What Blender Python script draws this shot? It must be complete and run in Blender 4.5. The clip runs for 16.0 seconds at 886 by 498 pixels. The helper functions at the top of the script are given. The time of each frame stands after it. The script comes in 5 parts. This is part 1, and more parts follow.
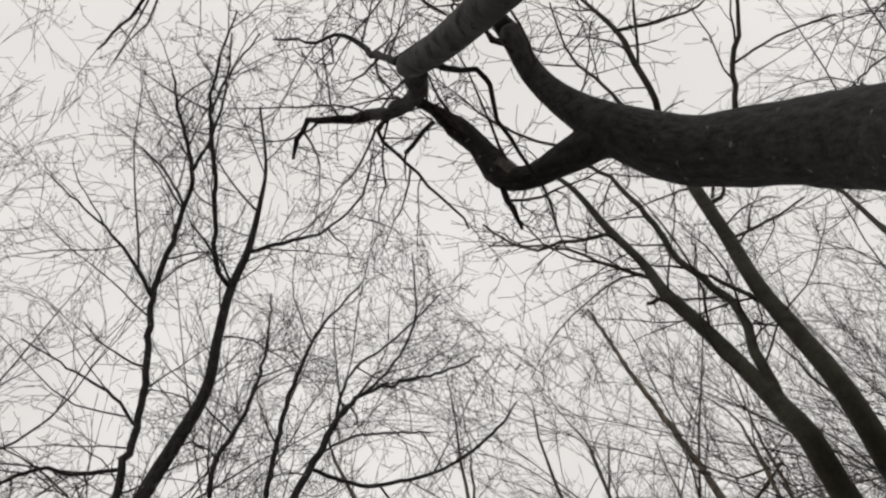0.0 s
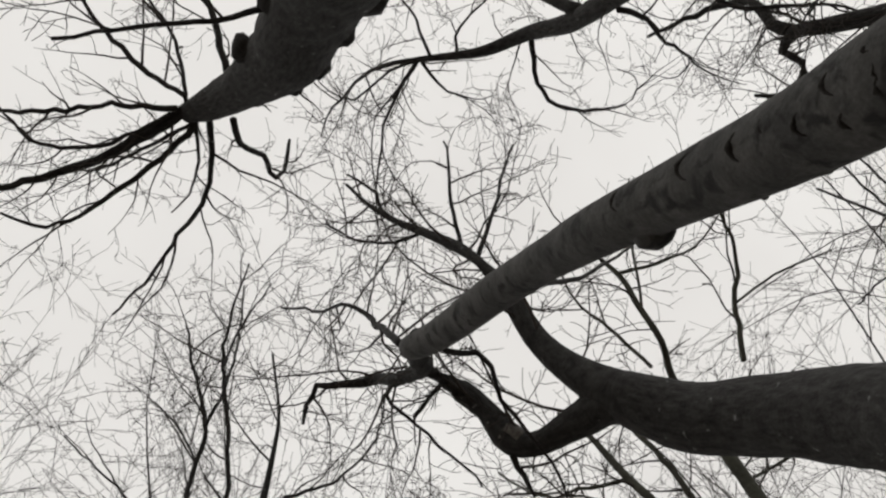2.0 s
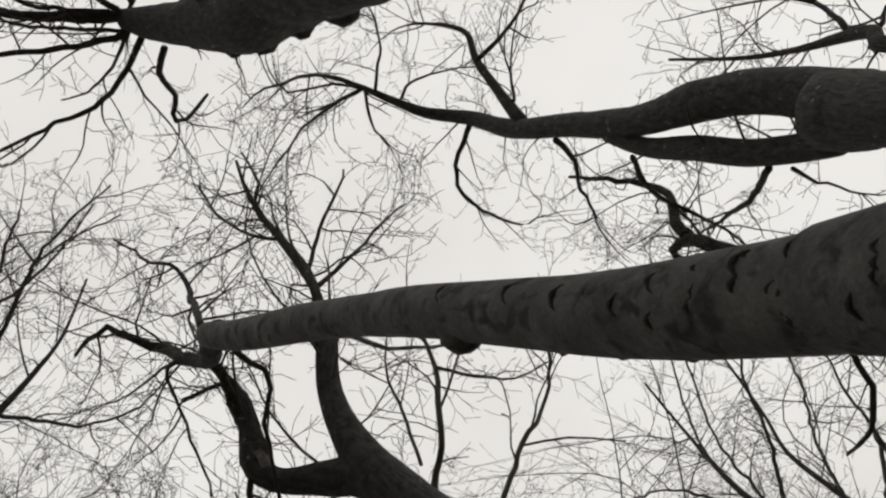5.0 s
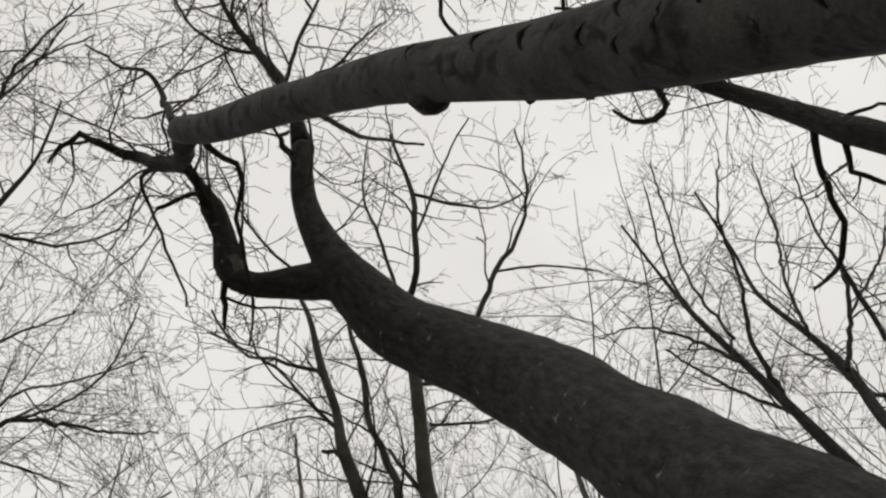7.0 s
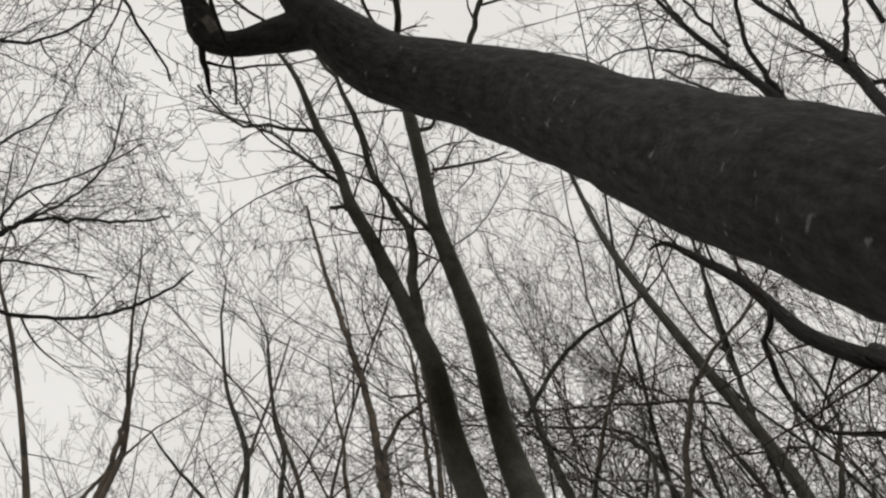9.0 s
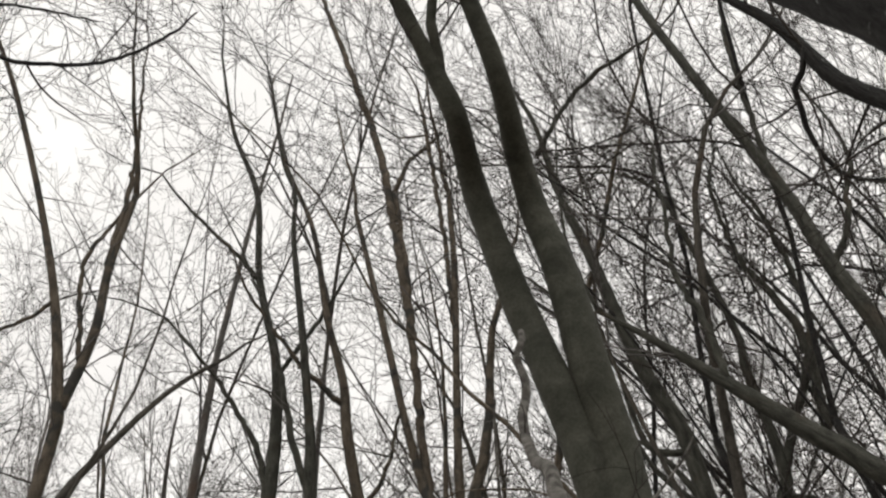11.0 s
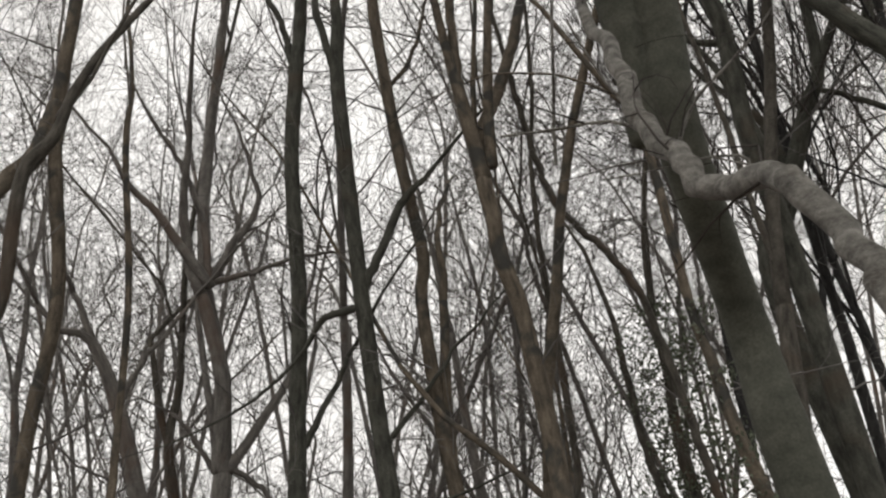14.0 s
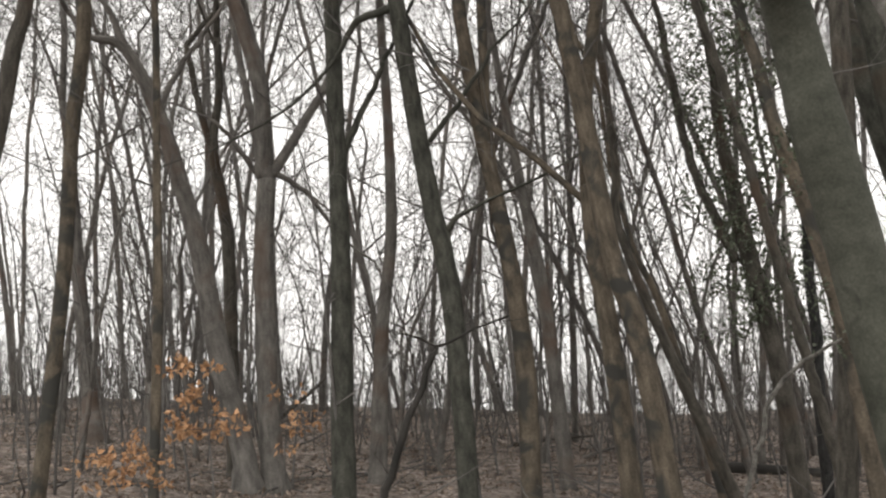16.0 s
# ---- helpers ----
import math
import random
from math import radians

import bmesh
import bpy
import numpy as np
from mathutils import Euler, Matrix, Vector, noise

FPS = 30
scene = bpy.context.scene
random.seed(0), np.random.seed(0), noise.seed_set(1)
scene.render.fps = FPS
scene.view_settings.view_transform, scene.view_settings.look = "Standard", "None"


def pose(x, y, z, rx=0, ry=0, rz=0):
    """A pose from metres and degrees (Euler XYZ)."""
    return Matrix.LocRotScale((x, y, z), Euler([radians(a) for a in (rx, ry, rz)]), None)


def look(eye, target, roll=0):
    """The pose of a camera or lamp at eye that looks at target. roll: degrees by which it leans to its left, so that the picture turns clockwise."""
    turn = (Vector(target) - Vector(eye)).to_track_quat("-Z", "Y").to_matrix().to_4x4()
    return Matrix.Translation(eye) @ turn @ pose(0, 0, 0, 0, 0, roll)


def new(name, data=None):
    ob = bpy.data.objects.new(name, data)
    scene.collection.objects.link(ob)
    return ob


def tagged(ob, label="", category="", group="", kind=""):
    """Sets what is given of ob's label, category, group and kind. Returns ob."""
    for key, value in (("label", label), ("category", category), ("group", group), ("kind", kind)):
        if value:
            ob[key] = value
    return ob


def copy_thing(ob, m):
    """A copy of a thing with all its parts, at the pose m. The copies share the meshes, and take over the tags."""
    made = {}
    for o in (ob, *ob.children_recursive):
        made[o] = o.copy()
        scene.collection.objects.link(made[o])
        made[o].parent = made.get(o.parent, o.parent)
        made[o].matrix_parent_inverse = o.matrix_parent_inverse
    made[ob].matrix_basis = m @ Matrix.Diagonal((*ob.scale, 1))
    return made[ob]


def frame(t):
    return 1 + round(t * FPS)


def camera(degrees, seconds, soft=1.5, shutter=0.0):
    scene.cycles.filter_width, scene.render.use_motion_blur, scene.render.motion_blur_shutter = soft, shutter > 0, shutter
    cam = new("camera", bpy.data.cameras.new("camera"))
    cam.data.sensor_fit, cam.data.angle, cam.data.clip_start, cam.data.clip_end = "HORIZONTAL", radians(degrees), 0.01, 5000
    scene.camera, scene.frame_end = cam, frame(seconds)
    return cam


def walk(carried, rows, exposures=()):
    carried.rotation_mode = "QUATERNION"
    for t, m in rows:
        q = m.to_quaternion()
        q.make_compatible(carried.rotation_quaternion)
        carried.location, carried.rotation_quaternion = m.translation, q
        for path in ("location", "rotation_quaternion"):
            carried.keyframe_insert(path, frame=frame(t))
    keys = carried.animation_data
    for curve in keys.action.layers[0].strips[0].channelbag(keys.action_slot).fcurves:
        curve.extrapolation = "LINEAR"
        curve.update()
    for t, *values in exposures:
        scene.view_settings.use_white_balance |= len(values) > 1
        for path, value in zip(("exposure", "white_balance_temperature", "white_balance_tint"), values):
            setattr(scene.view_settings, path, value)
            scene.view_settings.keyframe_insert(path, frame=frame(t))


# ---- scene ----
import collections

FOV = 47.07
cam = camera(FOV, 16.0, soft=2.3)
# seconds, x, y, z in metres, rx, ry, rz in degrees
PATH = [
    (0, -0.414, -0.424, 1.353, 160.42, -1.20, 18.05),
    (0.5, -0.293, -0.518, 1.366, 165.93, -0.94, 15.19),
    (1, -0.232, -0.646, 1.383, 167.88, -0.61, 16.13),
    (1.5, -0.239, -0.731, 1.386, 169.82, -1.03, 18.69),
    (2, -0.186, -0.826, 1.406, 171.85, -1.53, 20.81),
    (2.5, -0.158, -0.911, 1.403, 173.85, -1.59, 21.62),
    (3, -0.097, -0.911, 1.367, 175.39, -1.67, 20.28),
    (3.2, -0.056, -0.862, 1.385, 176.11, -1.59, 18.15),
    (5.3, -0.057, -0.766, 1.340, 174.52, 2.87, -9.24),
    (5.5, -0.023, -0.703, 1.331, 174.38, 2.99, -9.43),
    (6, 0.018, -0.568, 1.356, 170.53, 3.13, -10.85),
    (6.5, 0.039, -0.520, 1.351, 169.03, 2.96, -10.60),
    (7, 0.047, -0.467, 1.330, 166.70, 3.20, -9.55),
    (7.5, 0.053, -0.464, 1.352, 164.91, 3.82, -6.91),
    (8, 0.076, -0.428, 1.333, 161.63, 5.05, -2.24),
    (8.5, 0.100, -0.394, 1.331, 158.17, 5.64, -1.81),
    (9, 0.127, -0.288, 1.305, 153.90, 5.61, -2.35),
    (9.5, 0.167, -0.192, 1.328, 149.63, 6.02, -1.60),
    (9.7, 0.172, -0.193, 1.335, 148.32, 6.08, -1.01),
    (11.8, -0.228, -0.417, 1.511, 132.96, 6.20, -2.69),
    (12, -0.231, -0.414, 1.490, 131.54, 6.32, -2.53),
    (12.5, -0.238, -0.354, 1.489, 128.25, 5.84, -2.66),
    (13, -0.235, -0.312, 1.488, 124.81, 5.10, -2.56),
    (13.5, -0.240, -0.244, 1.494, 120.91, 4.69, -2.51),
    (14, -0.233, -0.144, 1.501, 116.11, 4.00, -2.51),
    (14.5, -0.203, -0.033, 1.527, 111.28, 3.64, -1.98),
    (15, -0.134, 0.012, 1.571, 106.27, 4.00, -1.38),
    (15.5, -0.080, 0.030, 1.605, 100.79, 4.94, -0.51),
    (16, 0.000, 0.000, 1.600, 99.45, 3.95, 0.66),
]
walk(cam, [(r[0], pose(*r[1:])) for r in PATH],
     exposures=[(0.0, 0.12), (9.0, 0.12), (9.7, 0.17), (11.8, 0.58), (13.0, 0.55), (14.5, 0.57), (15.3, 0.82), (16.0, 1.05)])

# ---- world and light: an even overcast winter sky ----
world = bpy.data.worlds.new("overcast_sky")
scene.world = world
world.use_nodes = True
wn, wl = world.node_tree.nodes, world.node_tree.links
wn.clear()
w_out = wn.new("ShaderNodeOutputWorld")
w_bg = wn.new("ShaderNodeBackground")
w_sky = wn.new("ShaderNodeTexSky")
w_sky.sky_type = "NISHITA"
w_sky.sun_disc = False
w_sky.sun_elevation = radians(38)
w_sky.sun_rotation = radians(160)
w_sky.dust_density = 6.0
w_grey = wn.new("ShaderNodeHueSaturation")
w_grey.inputs["Saturation"].default_value = 0.06
w_scale = wn.new("ShaderNodeMix")
w_scale.data_type = "RGBA"
w_scale.blend_type = "MULTIPLY"
w_scale.inputs["Factor"].default_value = 1.0
w_scale.inputs["B"].default_value = (0.12, 0.12, 0.12, 1)
w_co = wn.new("ShaderNodeTexCoord")
w_noise = wn.new("ShaderNodeTexNoise")
w_noise.inputs["Scale"].default_value = 2.6
w_noise.inputs["Detail"].default_value = 4.0
w_noise.inputs["Roughness"].default_value = 0.5
w_ramp = wn.new("ShaderNodeValToRGB")
w_ramp.color_ramp.elements[0].position = 0.32
w_ramp.color_ramp.elements[0].color = (0.735, 0.712, 0.685, 1)
w_ramp.color_ramp.elements[1].position = 0.68
w_ramp.color_ramp.elements[1].color = (0.835, 0.815, 0.785, 1)
w_mix = wn.new("ShaderNodeMix")
w_mix.data_type = "RGBA"
w_mix.inputs["Factor"].default_value = 0.93
wl.new(w_sky.outputs["Color"], w_grey.inputs["Color"])
wl.new(w_grey.outputs["Color"], w_scale.inputs["A"])
wl.new(w_co.outputs["Generated"], w_noise.inputs["Vector"])
wl.new(w_noise.outputs["Fac"], w_ramp.inputs["Fac"])
wl.new(w_scale.outputs["Result"], w_mix.inputs["A"])
wl.new(w_ramp.outputs["Color"], w_mix.inputs["B"])
wl.new(w_mix.outputs["Result"], w_bg.inputs["Color"])
w_bg.inputs["Strength"].default_value = 1.0
wl.new(w_bg.outputs["Background"], w_out.inputs["Surface"])

sun = new("sun", bpy.data.lights.new("sun", "SUN"))
sun.data.energy = 0.5
sun.data.angle = radians(40)
sun.data.color = (1.0, 0.96, 0.9)
sun.matrix_world = look((-8, -18, 22), (0, 6, 3))


# ---- materials ----
def material(name, dark, light, rough, scale=(6, 6, 1.2), bump=0.5, spots=None, fine=40.0, islands=0.0, solid=False):
    """A bark-like surface: two colours mixed by grain that runs along the stem, with relief, and spots of a third colour."""
    m = bpy.data.materials.new(name)
    m.use_nodes = True
    n, l = m.node_tree.nodes, m.node_tree.links
    b = n["Principled BSDF"]
    b.inputs["Roughness"].default_value = rough
    b.inputs["Specular IOR Level"].default_value = 0.25
    co = n.new("ShaderNodeTexCoord")
    field = "Object" if solid else "UV"
    mp = n.new("ShaderNodeMapping")
    mp.inputs["Scale"].default_value = scale
    l.new(co.outputs[field], mp.inputs["Vector"])
    a = n.new("ShaderNodeTexNoise")
    a.inputs["Scale"].default_value = 1.0
    a.inputs["Detail"].default_value = 6.0
    a.inputs["Roughness"].default_value = 0.62
    l.new(mp.outputs["Vector"], a.inputs["Vector"])
    ramp = n.new("ShaderNodeValToRGB")
    ramp.color_ramp.elements[0].position = 0.33
    ramp.color_ramp.elements[0].color = (*dark, 1)
    ramp.color_ramp.elements[1].position = 0.68
    ramp.color_ramp.elements[1].color = (*light, 1)
    l.new(a.outputs["Fac"], ramp.inputs["Fac"])
    colour = ramp.outputs["Color"]
    f = n.new("ShaderNodeTexNoise")
    f.inputs["Scale"].default_value = fine
    f.inputs["Detail"].default_value = 4.0
    l.new(co.outputs[field], f.inputs["Vector"])
    g = n.new("ShaderNodeMix")
    g.data_type, g.blend_type = "RGBA", "OVERLAY"
    g.inputs["Factor"].default_value = 0.45
    l.new(colour, g.inputs["A"])
    l.new(f.outputs["Fac"], g.inputs["B"])
    colour = g.outputs["Result"]
    if spots:
        tint, size, low, high = spots
        s = n.new("ShaderNodeTexNoise")
        s.inputs["Scale"].default_value = size
        s.inputs["Detail"].default_value = 3.0
        s.inputs["Distortion"].default_value = 0.6
        l.new(co.outputs[field], s.inputs["Vector"])
        r = n.new("ShaderNodeMapRange")
        r.inputs["From Min"].default_value, r.inputs["From Max"].default_value = low, high
        l.new(s.outputs["Fac"], r.inputs["Value"])
        x = n.new("ShaderNodeMix")
        x.data_type = "RGBA"
        x.inputs["B"].default_value = (*tint, 1)
        l.new(r.outputs["Result"], x.inputs["Factor"])
        l.new(colour, x.inputs["A"])
        colour = x.outputs["Result"]
    if islands:
        geo = n.new("ShaderNodeNewGeometry")
        hs = n.new("ShaderNodeHueSaturation")
        r = n.new("ShaderNodeMapRange")
        r.inputs["To Min"].default_value, r.inputs["To Max"].default_value = 1 - islands, 1 + islands
        l.new(geo.outputs["Random Per Island"], r.inputs["Value"])
        l.new(r.outputs["Result"], hs.inputs["Value"])
        l.new(colour, hs.inputs["Color"])
        colour = hs.outputs["Color"]
    l.new(colour, b.inputs["Base Color"])
    bp = n.new("ShaderNodeBump")
    bp.inputs["Strength"].default_value = bump
    bp.inputs["Distance"].default_value = 0.02
    l.new(a.outputs["Fac"], bp.inputs["Height"])
    bp2 = n.new("ShaderNodeBump")
    bp2.inputs["Strength"].default_value = bump * 0.5
    bp2.inputs["Distance"].default_value = 0.006
    l.new(f.outputs["Fac"], bp2.inputs["Height"])
    l.new(bp.outputs["Normal"], bp2.inputs["Normal"])
    l.new(bp2.outputs["Normal"], b.inputs["Normal"])
    return m


BARK_DARK = material("dark_furrowed_bark", (0.0165, 0.0162, 0.0158), (0.054, 0.053, 0.051), 0.95, (22, 7.0, 1), 1.0, ((0.17, 0.17, 0.165), 13.0, 0.67, 0.74))
BARK_PALE = material("smooth_grey_beech_bark", (0.034, 0.034, 0.033), (0.088, 0.087, 0.083), 0.85, (5, 5, 5), 0.8, ((0.02, 0.02, 0.0195), 12.0, 0.52, 0.66), 70.0, 0.0, True)
BARK_GREEN = material("green_algae_beech_bark", (0.05, 0.053, 0.041), (0.1, 0.102, 0.082), 0.85, (3, 3, 5), 0.4, ((0.036, 0.037, 0.03), 4.0, 0.58, 0.76), 45.0, 0.0, True)
BARK_WOOD = material("brown_grey_bark", (0.036, 0.033, 0.028), (0.115, 0.105, 0.088), 0.9, (14, 3.5, 1), 1.0, ((0.085, 0.06, 0.043), 1.1, 0.56, 0.74))
BARK_OCHRE = material("ochre_brown_flaking_bark", (0.055, 0.047, 0.037), (0.17, 0.141, 0.106), 0.92, (12, 3.0, 1), 1.0, ((0.05, 0.049, 0.044), 2.6, 0.5, 0.62))
BARK_MOSS = material("dark_green_grey_bark", (0.028, 0.029, 0.024), (0.095, 0.095, 0.079), 0.92, (14, 3.5, 1), 1.0, ((0.07, 0.056, 0.042), 1.3, 0.6, 0.75))
# bark of the farther trees: the haze of distance is put into its paler colour
BARK_FAR = material("hazed_grey_bark", (0.075, 0.07, 0.064), (0.2, 0.186, 0.17), 0.9, (10, 2.5, 1), 0.9, ((0.12, 0.085, 0.065), 1.1, 0.55, 0.75))
BARK_PEEL = material("pale_peeling_bark", (0.065, 0.061, 0.055), (0.23, 0.22, 0.198), 0.85, (11, 11, 16), 1.0, ((0.075, 0.065, 0.055), 8.0, 0.56, 0.72), 60.0, 0.0, True)
BARK_DEAD = material("black_wet_dead_wood", (0.015, 0.014, 0.012), (0.05, 0.045, 0.04), 0.7, (8, 2, 1), 0.7)
SCAR = material("black_scar_bark", (0.012, 0.011, 0.01), (0.035, 0.032, 0.028), 0.95, (20, 20, 1), 0.8)
TWIG = material("dark_twig_bark", (0.03, 0.026, 0.023), (0.075, 0.066, 0.058), 0.85, (10, 4, 1), 0.3, None, 30.0, 0.25)
# lighter than TWIG, with distance haze mixed into the grey-brown
TWIG_FAR = material("hazed_grey_brown_twig_bark", (0.072, 0.068, 0.064), (0.165, 0.155, 0.146), 0.9, (10, 4, 1), 0.3, None, 30.0, 0.3)
IVY = material("dark_ivy_leaf", (0.055, 0.066, 0.045), (0.13, 0.145, 0.1), 0.6, (9, 9, 1), 0.2, None, 30.0, 0.4)
LEAF = material("dry_beech_leaf", (0.34, 0.17, 0.08), (0.56, 0.36, 0.21), 0.75, (20, 20, 1), 0.3, None, 60.0, 0.35)

DEAD_LEAF = material("brown_dead_leaf", (0.11, 0.08, 0.06), (0.38, 0.315, 0.265), 0.85, (20, 20, 1), 0.3, None, 60.0, 0.5)


def ground_material():
    m = bpy.data.materials.new("leaf_litter")
    m.use_nodes = True
    n, l = m.node_tree.nodes, m.node_tree.links
    b = n["Principled BSDF"]
    b.inputs["Roughness"].default_value = 0.95
    b.inputs["Specular IOR Level"].default_value = 0.15
    co = n.new("ShaderNodeTexCoord")
    v = n.new("ShaderNodeTexVoronoi")
    v.inputs["Scale"].default_value = 13.0
    l.new(co.outputs["Object"], v.inputs["Vector"])
    r = n.new("ShaderNodeValToRGB")
    r.color_ramp.elements[0].color = (0.075, 0.061, 0.051, 1)
    r.color_ramp.elements[1].color = (0.4, 0.35, 0.315, 1)
    r.color_ramp.elements.new(0.5).color = (0.195, 0.163, 0.14, 1)
    sp = n.new("ShaderNodeSeparateColor")
    l.new(v.outputs["Color"], sp.inputs["Color"])
    l.new(sp.outputs["Red"], r.inputs["Fac"])
    big = n.new("ShaderNodeTexNoise")
    big.inputs["Scale"].default_value = 0.7
    big.inputs["Detail"].default_value = 5.0
    l.new(co.outputs["Object"], big.inputs["Vector"])
    br = n.new("ShaderNodeValToRGB")
    br.color_ramp.elements[0].position, br.color_ramp.elements[1].position = 0.38, 0.62
    br.color_ramp.elements[0].color = (0.4, 0.38, 0.36, 1)
    br.color_ramp.elements[1].color = (1, 0.98, 0.97, 1)
    l.new(big.outputs["Fac"], br.inputs["Fac"])
    x = n.new("ShaderNodeMix")
    x.data_type, x.blend_type = "RGBA", "MULTIPLY"
    x.inputs["Factor"].default_value = 0.85
    l.new(r.outputs["Color"], x.inputs["A"])
    l.new(br.outputs["Color"], x.inputs["B"])
    l.new(x.outputs["Result"], b.inputs["Base Color"])
    bp = n.new("ShaderNodeBump")
    bp.inputs["Strength"].default_value = 0.8
    bp.inputs["Distance"].default_value = 0.05
    l.new(v.outputs["Distance"], bp.inputs["Height"])
    l.new(bp.outputs["Normal"], b.inputs["Normal"])
    return m


LITTER = ground_material()


# ---- shapes ----
class Bag:
    """Collects tubes and leaves for one mesh, with a map along and round each stem."""

    def __init__(self):
        self.v, self.f, self.uv, self.count = [], [], [], 0
        self.thin = collections.defaultdict(list)

    def tube(self, p, r, sides, lump=0.0, seed=0.0, tip=True):
        p, r = np.asarray(p, float), np.asarray(r, float)
        if sides < 5 and not lump and r[-1] <= 0.012:
            self.thin[len(p), sides].append((p, r))
            return
        if r[-1] > 0.012:
            e = (p[-1] - p[-2]) / np.linalg.norm(p[-1] - p[-2])
            p = np.concatenate([p, [p[-1] + e * r[-1] * 0.35, p[-1] + e * r[-1] * 0.42]])
            r = np.concatenate([r, [r[-1] * 0.75, r[-1] * 0.03]])
        if r[0] > 0.012:
            e = (p[1] - p[0]) / np.linalg.norm(p[1] - p[0])
            p = np.concatenate([[p[0] - e * r[0] * 0.42, p[0] - e * r[0] * 0.35], p])
            r = np.concatenate([[r[0] * 0.03, r[0] * 0.75], r])
        n = len(p)
        d = np.gradient(p, axis=0)
        d /= np.linalg.norm(d, axis=1)[:, None] + 1e-9
        ref = np.array([0.31, 0.87, 0.38])
        if abs(d.mean(axis=0) @ ref) > 0.8 * np.linalg.norm(d.mean(axis=0)):
            ref = np.array([0.9, -0.2, 0.38])
        a = np.cross(d, ref)
        a /= np.linalg.norm(a, axis=1)[:, None] + 1e-9
        b = np.cross(d, a)
        ang = np.arange(sides) * (2 * math.pi / sides)
        ring = a[:, None] * np.cos(ang)[None, :, None] + b[:, None] * np.sin(ang)[None, :, None]
        rad = np.repeat(r[:, None], sides, 1)
        along = np.concatenate([[0], np.cumsum(np.linalg.norm(np.diff(p, axis=0), axis=1))])
        if lump:
            for i in range(n):
                for j in range(sides):
                    q = Vector((math.cos(ang[j]) * 1.3, math.sin(ang[j]) * 1.3, along[i] * 2.2 + seed * 7.3))
                    q2 = Vector((math.cos(ang[j]) * 3.5, math.sin(ang[j]) * 3.5, along[i] * 7.0 + seed * 3.1))
                    rad[i, j] *= 1 + lump * (noise.noise(q) + 0.5 * noise.noise(q2))
        pts = (p[:, None] + ring * rad[..., None]).reshape(-1, 3)
        c = self.count
        i = np.arange(n - 1)[:, None]
        j = np.arange(sides)[None]
        k = (j + 1) % sides
        quad = np.stack([c + i * sides + j, c + i * sides + k, c + (i + 1) * sides + k, c + (i + 1) * sides + j], -1).reshape(-1, 4)
        girth = 2 * math.pi * max(float(r.mean()), 0.003)
        u0, u1 = j / sides * girth + 0 * i, (j + 1) / sides * girth + 0 * i
        v0, v1 = along[:-1][:, None] + 0 * j + seed, along[1:][:, None] + 0 * j + seed
        uv = np.stack([np.stack([u0, v0], -1), np.stack([u1, v0], -1), np.stack([u1, v1], -1), np.stack([u0, v1], -1)], 2).reshape(-1, 2)
        self.v.append(pts)
        self.f.append(quad)
        self.uv.append(uv)
        self.count += len(pts)

    def twigs(self):
        """Turns the thin branches gathered so far into tubes, all of one length at once."""
        for (n, sides), got in self.thin.items():
            p, r = np.array([g[0] for g in got]), np.array([g[1] for g in got])
            m = len(p)
            d = np.gradient(p, axis=1)
            d /= np.linalg.norm(d, axis=2)[..., None] + 1e-9
            ref = np.where(np.abs(d.mean(axis=1) @ np.array([0.31, 0.87, 0.38]))[:, None] > 0.75, np.array([0.9, -0.2, 0.38]), np.array([0.31, 0.87, 0.38]))
            a = np.cross(d, ref[:, None])
            a /= np.linalg.norm(a, axis=2)[..., None] + 1e-9
            b = np.cross(d, a)
            ang = np.arange(sides) * (2 * math.pi / sides)
            ring = a[:, :, None] * np.cos(ang)[:, None] + b[:, :, None] * np.sin(ang)[:, None]
            pts = p[:, :, None] + ring * r[:, :, None, None]
            k = np.arange(m)[:, None, None] * (n * sides) + self.count
            i, j = np.arange(n - 1)[None, :, None], np.arange(sides)[None, None]
            h = (j + 1) % sides
            quad = np.stack([k + i * sides + j, k + i * sides + h, k + (i + 1) * sides + h, k + (i + 1) * sides + j], -1).reshape(-1, 4)
            along = np.concatenate([np.zeros((m, 1)), np.cumsum(np.linalg.norm(np.diff(p, axis=1), axis=2), axis=1)], 1)
            girth = (2 * math.pi * r.mean(axis=1))[:, None, None] + 0 * i
            u0, u1 = j / sides * girth, (j + 1) / sides * girth
            v0, v1 = along[:, :-1, None] + 0 * j, along[:, 1:, None] + 0 * j
            self.v.append(pts.reshape(-1, 3))
            self.f.append(quad)
            self.uv.append(np.stack([np.stack(c, -1) for c in ((u0, v0), (u1, v0), (u1, v1), (u0, v1))], 3).reshape(-1, 2))
            self.count += m * n * sides
        self.thin.clear()

    def quads(self, pts):
        """pts: (n, 4, 3) corners of leaves."""
        n = len(pts)
        self.v.append(pts.reshape(-1, 3))
        self.f.append(self.count + np.arange(4 * n).reshape(n, 4))
        self.uv.append(np.tile(np.array([[0, 0], [0.05, 0], [0.05, 0.05], [0, 0.05]]), (n, 1)) + np.repeat(np.random.rand(n, 2) * 5, 4, 0))
        self.count += 4 * n

    def mesh(self, name, mat, smooth=True):
        self.twigs()
        v, f = np.concatenate(self.v), np.concatenate(self.f)
        me = bpy.data.meshes.new(name)
        me.vertices.add(len(v))
        me.vertices.foreach_set("co", v.astype(np.float32).ravel())
        me.loops.add(4 * len(f))
        me.loops.foreach_set("vertex_index", f.astype(np.int32).ravel())
        me.polygons.add(len(f))
        me.polygons.foreach_set("loop_start", np.arange(0, 4 * len(f), 4, dtype=np.int32))
